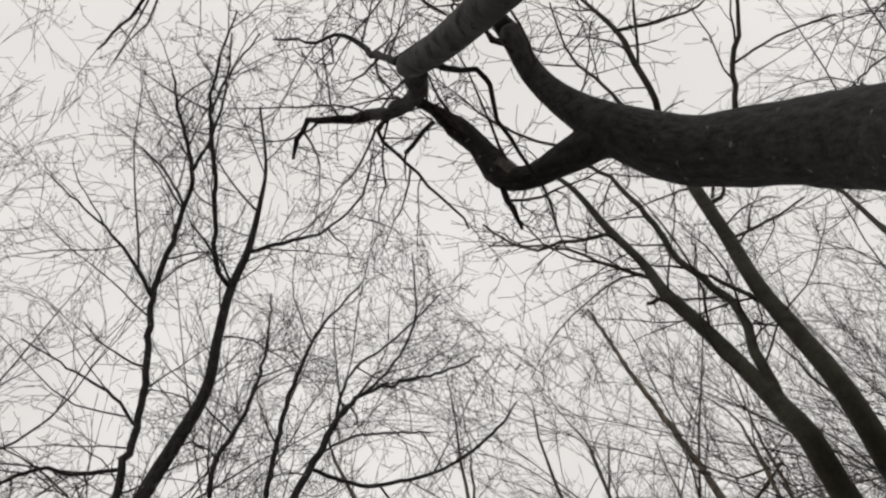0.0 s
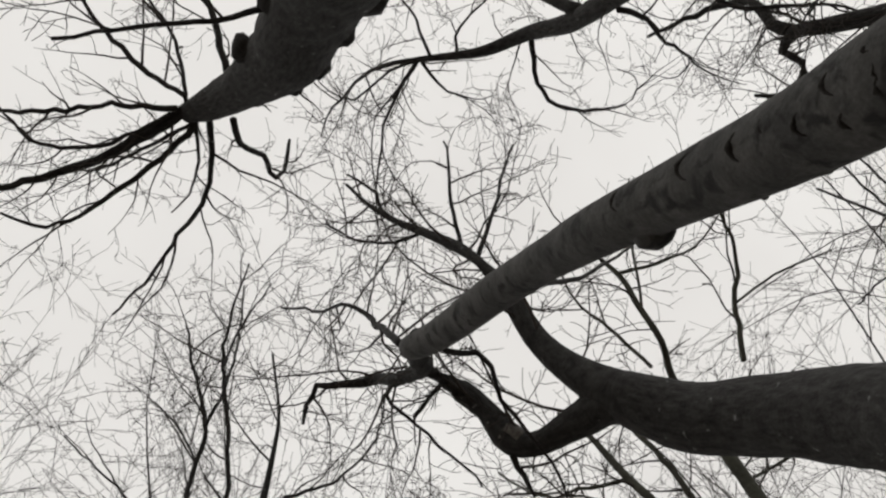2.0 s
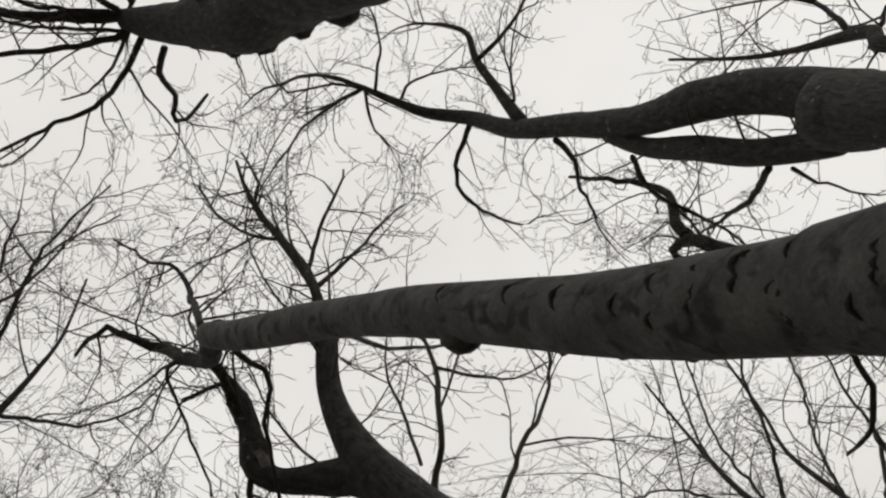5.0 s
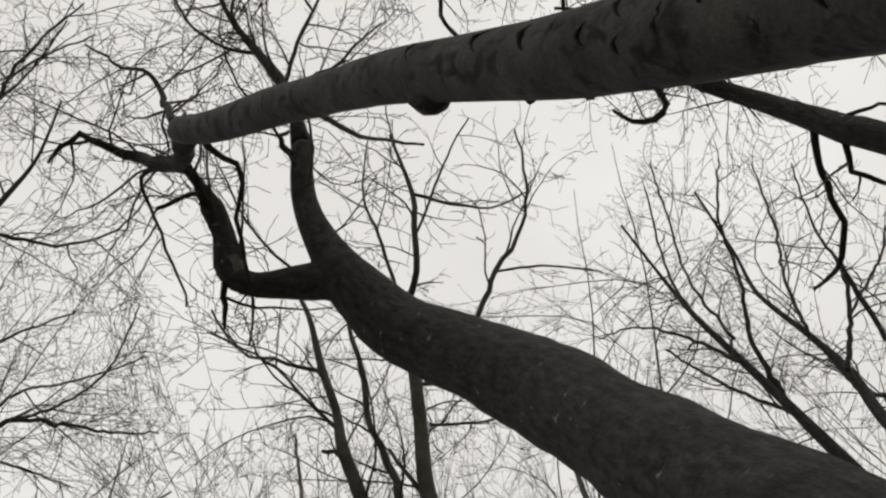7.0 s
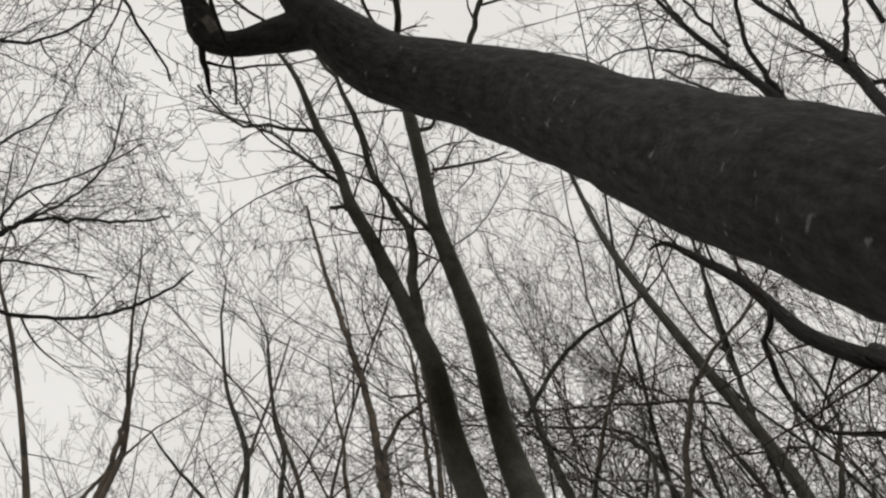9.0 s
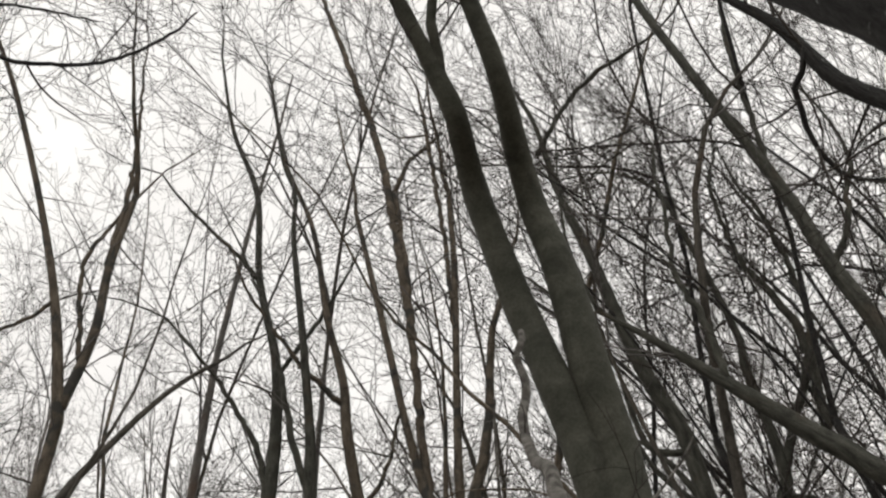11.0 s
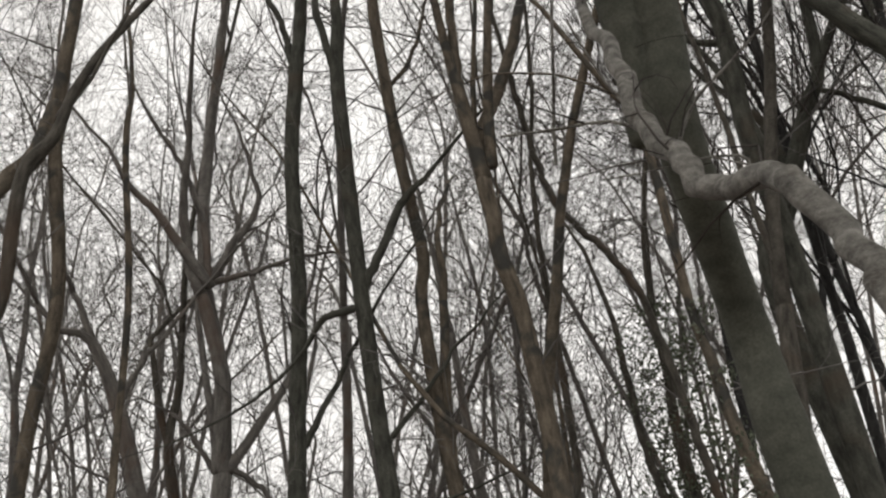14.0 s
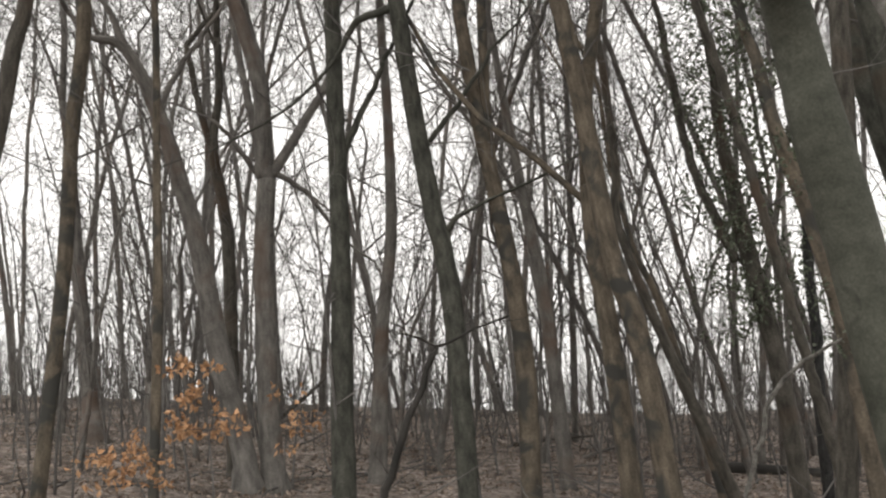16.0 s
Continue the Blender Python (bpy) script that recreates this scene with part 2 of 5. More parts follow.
        me.polygons.foreach_set("use_smooth", np.full(len(f), smooth))
        layer = me.uv_layers.new(name="UVMap")
        layer.data.foreach_set("uv", np.concatenate(self.uv).astype(np.float32).ravel())
        me.materials.append(mat)
        me.update(calc_edges=True)
        me.validate()
        return me


def spline(pts, step):
    """A smooth line through points (x, y, z, r), resampled about every step metres."""
    p = np.array(pts, float)
    if len(p) == 2:
        p = np.array([p[0], p.mean(axis=0), p[1]])
    e = np.concatenate([[2 * p[0] - p[1]], p, [2 * p[-1] - p[-2]]])
    out = []
    for i in range(1, len(e) - 2):
        a, b, c, d = e[i - 1], e[i], e[i + 1], e[i + 2]
        n = max(2, int(np.linalg.norm(c[:3] - b[:3]) / step))
        t = (np.arange(n) / n)[:, None]
        s = 0.5 * (2 * b + (c - a) * t + (2 * a - 5 * b + 4 * c - d) * t**2 + (3 * b - a - 3 * c + d) * t**3)
        out.append(s)
    out.append(e[-2:-1])
    s = np.concatenate(out)
    s[:, 3] = np.clip(s[:, 3], p[:, 3].min(), p[:, 3].max())
    return s[:, :3], s[:, 3]


def sides_for(r):
    return 3 if r < 0.007 else 4 if r < 0.018 else 6 if r < 0.05 else 10 if r < 0.12 else 18


def crooked(rng, start, way, length, r0, steps, wild, lift):
    """A crooked branch that also bends steadily one way: its points and radii."""
    turn = np.cumsum(rng.normal(0, wild, (steps, 3)) + rng.normal(0, wild * 0.45, 3) + (0, 0, lift), axis=0) + way
    turn /= np.sqrt((turn * turn).sum(axis=1))[:, None]
    p = np.cumsum(np.concatenate([[start], turn * (length / steps)]), axis=0)
    return p, r0 * (1 - 0.75 * np.linspace(0, 1, steps + 1))


def broom(bag, rng, at, way, reach, rad, thin, small, wild=0.13, lift=0.07, spread=(20, 46), skip=0.12, dense=1.0, stem=None):
    """An upswept branch with side branches that sweep up in turn, down to twigs of the small length."""
    steps = int(np.clip(reach / 0.4, 2, 12))
    q, _ = crooked(rng, at, way, reach, rad, steps, wild, lift)
    qr = np.maximum(thin * 0.8, rad * (1 - 0.85 * np.linspace(0, 1, steps + 1) ** 0.9))
    (stem or bag).tube(q, qr, 3 if rad < 0.012 else 4 if rad < 0.03 else 7)
    if reach < small:
        return
    gap = (0.12 * reach + 0.16) * dense
    s = skip * reach + gap * rng.random()
    while s < reach * 0.98:
        u = s / reach * steps
        i = min(steps - 1, int(u))
        here, d = q[i] + (u - i) * (q[i + 1] - q[i]), q[i + 1] - q[i]
        d = d / np.linalg.norm(d)
        n = rng.normal(0, 1, 3)
        side = np.array([d[1] * n[2] - d[2] * n[1], d[2] * n[0] - d[0] * n[2], d[0] * n[1] - d[1] * n[0]])
        side /= math.sqrt(side @ side) + 1e-9
        a = radians(rng.uniform(*spread))
        size = reach * rng.uniform(0.22, 0.62) * (1 - 0.4 * s / reach)
        r1 = max(thin, min(qr[i] * 0.8, 0.0018 + 0.0044 * size))
        broom(bag, rng, here, d * math.cos(a) + side * math.sin(a), size, r1, thin, small, wild * 1.05, lift, spread, 0.1, dense)
        s += gap * rng.uniform(0.5, 1.5)


# how branches of each order grow: spacing, length, thickest radius, bends
ORDERS = {2: (0.27, 1.9, 0.014, 8), 1: (0.19, 0.85, 0.0066, 5), 0: (0.16, 0.38, 0.0042, 4)}


def sprout(bag, rng, p, r, level, last=0, wide=1.0, size=1.0, lift=0.03, first=0.12, thin=0.0039, wild=0.3, angle=(28, 66)):
    """Side branches along a stem, and theirs in turn, down to the last order."""
    every, length0, most, steps = ORDERS[level]
    every *= wide
    most = max(most, thin * (1.9 if level > 1 else 1.2))
    if thin > 0.005:
        steps -= 2
    bends = wild * (0.95, 0.7, 0.48)[level]
    seg = np.linalg.norm(np.diff(p, axis=0), axis=1)
    total = seg.sum()
    along = np.concatenate([[0], np.cumsum(seg)])
    s = first * total + rng.random() * every
    while s < total:
        i = min(len(seg) - 1, max(0, int(np.searchsorted(along, s) - 1)))
        t = (s - along[i]) / seg[i]
        at, rad = p[i] + t * (p[i + 1] - p[i]), r[i] + t * (r[i + 1] - r[i])
        s += every * rng.uniform(0.5, 1.5)
        if rad > 0.14:
            continue
        d = (p[i + 1] - p[i]) / seg[i]
        side = np.cross(d, rng.normal(0, 1, 3))
        side /= np.linalg.norm(side) + 1e-9
        a = radians(rng.uniform(*angle))
        way = d * math.cos(a) + side * math.sin(a)
        rr = max(thin, min(rad * rng.uniform(0.45, 0.75), most * rng.uniform(0.7, 1.1)))
        length = size * length0 * rng.uniform(0.45, 1.35) * (1 - 0.4 * s / total)
        q, qr = crooked(rng, at, way, length, rr, steps, bends, lift)
        qr = np.maximum(qr, thin * 0.75)
        bag.tube(q, qr, 3 if rr < 0.008 else 4)
        if level > last:
            sprout(bag, rng, q, qr, level - 1, last, wide, size, lift, 0.1, thin, wild, angle)


def leaf_quads(rng, at, size):
    """Curled oblong leaves at the points given: each one a folded pair of halves."""
    n = len(at)
    a = rng.normal(0, 1, (n, 3))
    a[:, 2] -= 0.6
    a /= np.linalg.norm(a, axis=1)[:, None]
    b = np.cross(a, rng.normal(0, 1, (n, 3)))
    b /= np.linalg.norm(b, axis=1)[:, None]
    c = np.cross(a, b)
    s = size * rng.uniform(0.6, 1.3, (n, 1))
    tip, mid = at + a * s, at + a * s * 0.5
    left = mid + b * s * 0.28 + c * s * 0.14
    right = mid - b * s * 0.28 + c * s * 0.14
    low = mid - c * s * 0.05
    return np.concatenate([np.stack([at, left, tip, low], 1), np.stack([at, low, tip, right], 1)])


def part(name, me, parent, label=""):
    ob = new(name, me)
    ob.parent = parent
    if label:
        ob["label"] = label
    return ob


class Tree:
    def __init__(self, name, label, bark, twig, seed, group="", category="tree"):
        self.ob = tagged(new(name), label, category, group)
        self.name, self.bark, self.twig, self.seed = name, bark, twig, seed
        self.rng = np.random.default_rng(seed)
        self.bag, self.stems = Bag(), []
        self.set, self.ends = False, []

    def limb(self, name, pts, lump=0.06, step=0.12, label="", bark=None):
        if not self.set:
            self.ob.location = pts[0][:3]
            self.home, self.set = np.array(pts[0][:3]), True
        p, r = spline(pts, step)
        p = p - self.home
        big = r.max()
        if big < 0.08:
            p[1:-1] += self.rng.normal(0, min(0.012, big * 0.35), p[1:-1].shape)
        bag = Bag()
        bag.tube(p, r, 24 if big > 0.15 else sides_for(big) + 2, lump if big > 0.02 else 0, self.seed + len(self.stems))
        made = part(name, bag.mesh(name, bark or self.bark), self.trunk if name in ("burr", "broken_stub", "worn_patch") else self.ob, label)
        if name == "trunk":
            self.trunk = made
        self.stems.append((p, r))
        if name == "limb" and len(self.stems) > 1:
            self.ends.append(len(self.stems) - 1)

    def ivy(self, low, high, count, reach):
        """Ivy leaves in clumps round the stem between two heights."""
        p, r = self.stems[0]
        z = p[:, 2] + self.home[2]
        ok = np.where((z > low) & (z < high))[0]
        at = []
        for _ in range(count // 25):
            i = self.rng.choice(ok)
            a, d = self.rng.uniform(0, 2 * math.pi), r[i] + reach * self.rng.random() ** 1.5
            c = p[i] + np.array([math.cos(a) * d, math.sin(a) * d, self.rng.normal(0, 0.2)])
            at.append(c + self.rng.normal(0, 0.11, (25, 3)))
        bag = Bag()
        bag.quads(leaf_quads(self.rng, np.concatenate(at), 0.072))
        part("ivy", bag.mesh("ivy", IVY, False), self.trunk, "dark green ivy leaves")["kind"] = "stuff"

    def side(self, s, turn):
        """A point on the stem's skin, s of the way up, turned by degrees from the side that faces the clearing; the skin's normal and the stem's way."""
        p, r = self.stems[0]
        i = int(s * (len(p) - 1))
        d = p[min(i + 1, len(p) - 1)] - p[i - 1]
        d /= np.linalg.norm(d)
        e1 = np.array([0.0, -0.6, 1.3]) - (p[i] + self.home)
        e1 -= d * (e1 @ d)
        e1 /= np.linalg.norm(e1)
        e2 = np.cross(d, e1)
        if e2[1] > 0:
            e2 = -e2
        n = e1 * math.cos(radians(turn)) + e2 * math.sin(radians(turn))
        return p[i] + n * r[i], n, d, r[i], p[i]

    def scar(self, s, turn, reach, bend, thick):
        """A dark crescent scar where a branch was shed."""
        _, _, d, r, c = self.side(s, turn)
        pts = []
        for u in np.linspace(-1, 1, 9):
            _, n, _, _, _ = self.side(s, turn + u * reach)
            pts.append(c + n * (r - thick * 0.25) + d * (bend * (1 - u * u) + self.rng.normal(0, 0.002)))
        bag = Bag()
        bag.tube(np.array(pts), thick * (1 - 0.75 * np.abs(np.linspace(-1, 1, 9))) * self.rng.uniform(0.8, 1.2, 9), 6)
        part("bark_scar", bag.mesh("bark_scar", SCAR), self.trunk)

    def knob(self, s, turn, size, name="knob"):
        """A rounded lump on the skin."""
        at, n, d, r, c = self.side(s, turn)
        u = np.linspace(-1, 1, 11)
        bag = Bag()
        bag.tube(np.array([at + n * size * (0.12 * k - 0.42) + d * size * 1.15 * k for k in u]), size * np.sqrt(np.maximum(0.01, 1 - u * u)), 14, 0.2, s * 9)
        part(name, bag.mesh(name, self.bark), self.trunk)

    def fork(self, at, way, reach, rad, thin, small, dense, wild=0.11, spread=(18, 46), skip=0.1):
        """A fork of the stem: a limb of its own, with its twigs in the crown."""
        limb = Bag()
        broom(self.bag, self.rng, at, way / np.linalg.norm(way), reach, rad, thin, small, wild, 0.06, spread, skip, dense, limb)
        part("limb", limb.mesh("limb", self.bark), self.ob)

    def crown_of_brooms(self, top, forks=2, thin=0.0046, small=0.5, side=1.0):
        """The stem goes on upward in a few forks to the height given; they, the limbs' ends and the upper stem carry upswept twigs."""
        rng = self.rng
        p, r = self.stems[0]
        d = p[-1] - p[-3]
        d = d / np.linalg.norm(d) * 0.6 + np.array([0, 0, 0.4])
        z = p[:, 2] + self.home[2]
        reach = max(2.2, 0.82 * (top - z[-1]))
        clear = max(0.1, min(0.5, (12.5 - z[-1]) / reach))
        for k in range(forks):
            way = d + rng.normal(0, 0.0 if k == 0 else 0.2, 3)
            rad = r[-1] * (1, 0.5, 0.4)[k]
            self.fork(p[-1 - 2 * k], way, reach * (1, 0.8, 0.65)[k], rad, thin, small, 0.85, 0.13, (18, 48), clear)
        for k in self.ends:
            q, qr = self.stems[k]
            way = q[-1] - q[-2]
            self.fork(q[-1], way, min(5.0, 1.0 + 65 * qr[-1]), qr[-1], thin, small, 1.15, 0.17, (22, 56))
        for q, qr in self.stems:
            h = q[:, 2] + self.home[2]
            s = np.concatenate([[0], np.cumsum(np.linalg.norm(np.diff(q, axis=0), axis=1))])
            at = s[0] + side * rng.random()
            while at < s[-1]:
                i = int(np.searchsorted(s, at))
                at += side * rng.uniform(0.4, 1.6)
                if h[i] < 4.2:
                    continue
                a = rng.uniform(0, 2 * math.pi)
                way = np.array([math.cos(a), math.sin(a), rng.uniform(0.1, 1.1)])
                size = rng.uniform(0.7, 2.6)
                broom(self.bag, rng, q[i], way / np.linalg.norm(way), size, min(qr[i] * 0.5, 0.003 + 0.006 * size), thin * 0.9, small * 0.8, 0.16, 0.03, (25, 60), 0.12, 1.2)
        part("crown", self.bag.mesh("crown", self.twig), self.ob, "crown of fine bare twigs")

    def tips(self):
        """Limbs that are still thick at their drawn end go on and fork."""
        for k in self.ends:
            p, r = self.stems[k]
            if r[-1] < 0.009 or r[-1] > 0.05 or len(p) < 4:
                continue
            d = p[-1] - p[-3]
            for k in range(3):
                way = d / np.linalg.norm(d) + self.rng.normal(0, 0.35, 3) * (k > 0)
                q, qr = crooked(self.rng, p[-1], way / np.linalg.norm(way), min(4.0, 90 * r[-1]) * self.rng.uniform(0.7, 1.1), r[-1] * (0.95 - 0.2 * k), 8, 0.14, 0.04)
                bag = Bag()
                bag.tube(q, qr, sides_for(float(r[-1])))
                part("branch", bag.mesh("branch", self.bark), self.ob)
                self.stems.append((q, qr))

    def crown(self, level=2, last=0, wide=1.0, size=1.0, lift=0.02, from_height=0.0, thin=0.0039, wild=0.3, angle=(28, 66)):
        for k, (p, r) in enumerate(self.stems):
            keep = p[:, 2] + self.home[2] > from_height
            if keep.sum() > 3:
                sprout(self.bag, self.rng, p[keep], r[keep], level, last, wide, size, lift, 0.05, thin, wild, angle)
        if self.bag.count or self.bag.thin:
            part("crown", self.bag.mesh("crown", self.twig), self.ob, "crown of fine bare twigs")


# ---- ground ----
def height(x, y):
    rise = 0.036 * np.clip(y, -5, 33) + 0.045 * np.clip(y - 18, 0, 15) - 0.02 * np.clip(y - 33, 0, 400)
    tilt = -0.1 * np.clip(x, -16, 12) * np.clip(y / 12, 0, 1) * np.clip(1 - (y - 33) / 60, 0, 1)
    return rise + tilt - 0.02 * np.clip(np.abs(x) - 16, 0, 300)


def ground():
    r = np.concatenate([np.linspace(0, 45, 76), np.geomspace(48, 900, 18)])
    a = np.linspace(0, 2 * math.pi, 145)[:-1]
    rr, aa = np.meshgrid(r, a, indexing="ij")
    x, y = rr * np.cos(aa), rr * np.sin(aa) + 8
    z = height(x, y)
    for i in range(len(r)):
        for j in range(len(a)):
            z[i, j] += 0.09 * noise.noise(Vector((x[i, j] * 0.55, y[i, j] * 0.55, 3))) + 0.04 * noise.noise(Vector((x[i, j] * 2, y[i, j] * 2, 9)))
    bag = Bag()
    bag.v.append(np.stack([x, y, z], -1).reshape(-1, 3))
    n = len(a)
    i, j = np.arange(len(r) - 1)[:, None], np.arange(n)[None]
    k = (j + 1) % n
    f = np.stack([i * n + j, (i + 1) * n + j, (i + 1) * n + k, i * n + k], -1).reshape(-1, 4)
    bag.f.append(f)
    bag.uv.append(np.zeros((4 * len(f), 2)))
    bag.count = len(r) * n
    return tagged(new("ground", bag.mesh("ground", LITTER)), "forest floor under grey-brown leaf litter, rising gently", "ground", kind="structure")


ground()


def floor_z(x, y):
    return float(height(np.array(x), np.array(y)))


# ---- the near and middle trees: stems as points (x, y, z, radius) ----
t = Tree("bare_tree", "leaning dark-barked tree trunk that forks high up", BARK_DARK, TWIG, 1, "trees overhead")
t.limb("trunk", [(1.96, 0.2, -0.3, 0.34), (1.89, 0.29, 0.4, 0.272), (1.765, 0.391, 1.88, 0.242), (1.515, 0.777, 3.77, 0.25), (1.434, 0.987, 4.61, 0.257), (1.287, 1.145, 5.47, 0.245), (1.144, 1.289, 6.24, 0.263), (0.775, 1.409, 7.01, 0.228), (0.436, 1.459, 7.51, 0.218), (0.147, 1.36, 7.86, 0.188), (-0.09, 1.26, 8.13, 0.13)], 0.09)
t.limb("limb", [(0.436, 1.459, 7.51, 0.182), (0.058, 1.297, 7.94, 0.16), (-0.211, 1.094, 8.37, 0.107), (-0.345, 0.904, 8.71, 0.09), (-0.407, 0.669, 9.04, 0.083), (-0.41, 0.67, 9.1, 0.089), (-0.546, 0.384, 9.35, 0.041), (-0.7, 0.24, 9.75, 0.051), (-0.97, 0.07, 10.25, 0.039), (-1.22, -0.09, 10.63, 0.028), (-1.43, -0.28, 11.02, 0.021), (-1.61, -0.52, 11.41, 0.014)])
t.limb("limb", [(0.436, 1.459, 7.51, 0.172), (0.067, 1.337, 7.935, 0.16), (-0.183, 1.414, 8.08, 0.128), (-0.365, 1.478, 8.16, 0.102), (-0.523, 1.53, 8.23, 0.088), (-0.681, 1.536, 8.32, 0.092), (-0.781, 1.459, 8.44, 0.107), (-0.866, 1.317, 8.67, 0.082), (-1.001, 1.145, 8.8, 0.088), (-1.105, 0.965, 8.71, 0.04), (-1.19, 0.82, 8.52, 0.039)])
t.limb("limb", [(-1.24, 0.86, 8.71, 0.052), (-1.45, 0.93, 8.96, 0.05), (-1.69, 1, 9.52, 0.049), (-1.98, 0.97, 9.57, 0.033), (-2.23, 0.91, 9.62, 0.025), (-2.36, 1.06, 9.66, 0.02), (-2.46, 1.19, 9.71, 0.014)])
t.limb("broken_stub", [(-1.18, 1.15, 9.18, 0.019), (-1.33, 1.24, 9.24, 0.02), (-1.48, 1.34, 9.29, 0.018)])
t.limb("broken_stub", [(-0.77, 1.57, 8.3, 0.026), (-0.75, 1.74, 8.26, 0.022), (-0.72, 1.88, 8.21, 0.012)])
t.limb("limb", [(-0.99, 0.09, 10.45, 0.023), (-1.29, -0.19, 10.73, 0.018), (-1.31, -0.35, 10.94, 0.016), (-1.54, -0.61, 11.22, 0.011)])
t.limb("limb", [(-0.69, 0.29, 10.05, 0.022), (-0.66, -0.06, 10.49, 0.018), (-0.56, -0.42, 10.81, 0.013), (-0.55, -0.58, 11.12, 0.011)])
t.limb("limb", [(-0.59, 0.4, 9.84, 0.024), (-0.38, 0.18, 10.18, 0.017), (-0.18, -0.08, 10.51, 0.013), (0.04, -0.34, 10.72, 0.008)])
t.limb("limb", [(-0.97, 0.09, 10.45, 0.02), (-1.29, 0.11, 10.61, 0.015), (-1.66, -0.03, 10.87, 0.013), (-1.88, -0.25, 11.04, 0.011)])
t.limb("limb", [(-1.33, 0.97, 9.3, 0.035), (-1.65, 1.12, 9.42, 0.018), (-1.57, 1.37, 9.48, 0.014), (-1.36, 1.84, 9.6, 0.012), (-1.23, 2.24, 9.71, 0.009)])
t.limb("limb", [(-0.9, 0.45, 7.4, 0.023), (-0.74, 0.52, 7.21, 0.018), (-0.6, 0.58, 7.11, 0.016), (-0.63, 0.73, 7.18, 0.015), (-0.6, 1.02, 7.32, 0.013), (-0.48, 1.4, 7.42, 0.01), (-0.48, 1.73, 7.52, 0.007)])
t.limb("limb", [(-1.13, 0.42, 7.68, 0.026), (-1.45, 0.44, 8.95, 0.023), (-1.63, 0.31, 9.24, 0.017), (-1.89, 0.31, 9.49, 0.013), (-2.28, 0.21, 9.81, 0.009)])
t.limb("limb", [(-0.43, 0.71, 8.94, 0.03), (-0.55, 0.64, 8.94, 0.025), (-0.56, 0.57, 8.95, 0.019), (-0.52, 0.53, 8.96, 0.015)])
t.limb("worn_patch", [(-0.681, 1.536, 8.32, 0.096), (-0.731, 1.498, 8.38, 0.106), (-0.764, 1.472, 8.419, 0.112)], 0.12, 0.05, "pale worn bark at the elbow", BARK_PEEL)
t.crown(2, 0, 0.9, 0.8, 0.0, 7.6)

t = Tree("beech_tree", "smooth grey beech trunk with dark eyed scars and a knob", BARK_PALE, TWIG, 2, "trees overhead")
t.limb("trunk", [(1.73, -1.28, -0.3, 0.206), (1.59, -1.17, 0.4, 0.164), (1.366, -1.017, 1.64, 0.158), (0.97, -0.696, 3.28, 0.154), (0.9, -0.622, 3.53, 0.141), (0.725, -0.513, 3.87, 0.128), (0.551, -0.415, 4.25, 0.121), (0.369, -0.335, 4.63, 0.11), (0.105, -0.225, 5.14, 0.101), (-0.105, -0.097, 5.68, 0.093), (-0.388, 0.065, 6.25, 0.096), (-0.723, 0.277, 6.9, 0.093), (-1.011, 0.425, 7.44, 0.083), (-1.07, 0.43, 7.53, 0.072)], 0.05)
t.limb("limb", [(-0.97, 0.38, 7.4, 0.07), (-1.03, 0.54, 7.68, 0.07), (-1.09, 0.67, 7.95, 0.062), (-1.2, 0.79, 8.32, 0.05), (-1.37, 0.86, 8.69, 0.049)], bark=BARK_DARK)
t.limb("limb", [(-0.19, 0.02, 5.81, 0.014), (0.02, 0.15, 6.31, 0.012), (0.21, 0.2, 6.7, 0.01), (0.38, 0.24, 7.09, 0.008)])
t.knob(0.653, -84, 0.076)
for s, turn, reach, bend, thick in ((0.646, 50, 26, 0.035, 0.009), (0.606, 44, 24, 0.05, 0.011), (0.568, 34, 22, 0.03, 0.012), (0.545, 18, 15, 0.03, 0.009), (0.530, 44, 17, 0.035, 0.010), (0.511, 8, 14, 0.02, 0.009), (0.494, 50, 18, 0.03, 0.010), (0.524, -4, 12, 0.025, 0.010), (0.554, 40, 14, 0.02, 0.007)):
    t.scar(s, turn, reach, bend, thick * 1.25)
for k in range(20):
    u = t.rng.random()
    t.scar(0.40 + 0.13 * u, t.rng.uniform(-20, 62), t.rng.uniform(5, 13), t.rng.uniform(0.006, 0.026), t.rng.uniform(0.005, 0.012))
for s, turn in ((0.584, -88), (0.561, -86), (0.536, -80)):
    t.knob(s, turn, 0.016, "bud_stub")
t.crown(1, 0, 1.6, 1, 0.02, 7.0)

t = Tree("bare_tree", "gnarled dark tree trunk with a knotted crown hub", BARK_DARK, TWIG, 3, "trees overhead")
t.limb("trunk", [(0.9, -2.7, -0.2, 0.48), (0.75, -2.5, 2, 0.4), (0.45, -2.25, 4.6, 0.36), (-0.273, -2.018, 7.06, 0.348), (-0.631, -1.927, 7.86, 0.342), (-0.98, -1.862, 8.65, 0.311), (-1.365, -1.716, 9.42, 0.299), (-1.95, -1.675, 10.35, 0.216), (-2.435, -1.682, 10.95, 0.159), (-2.76, -1.71, 11.28, 0.111)], 0.12)
t.limb("limb", [(-2.73, -1.73, 11.19, 0.069), (-2.98, -1.69, 11.27, 0.061), (-3.39, -1.66, 11.37, 0.056), (-3.8, -1.63, 11.46, 0.048), (-4.33, -1.66, 11.56, 0.043), (-4.97, -1.73, 11.64, 0.035)])
t.limb("limb", [(-2.83, -1.78, 11.15, 0.033), (-3.47, -2.06, 11.38, 0.025), (-4.09, -2.23, 11.55, 0.026), (-4.69, -2.46, 11.68, 0.02)])
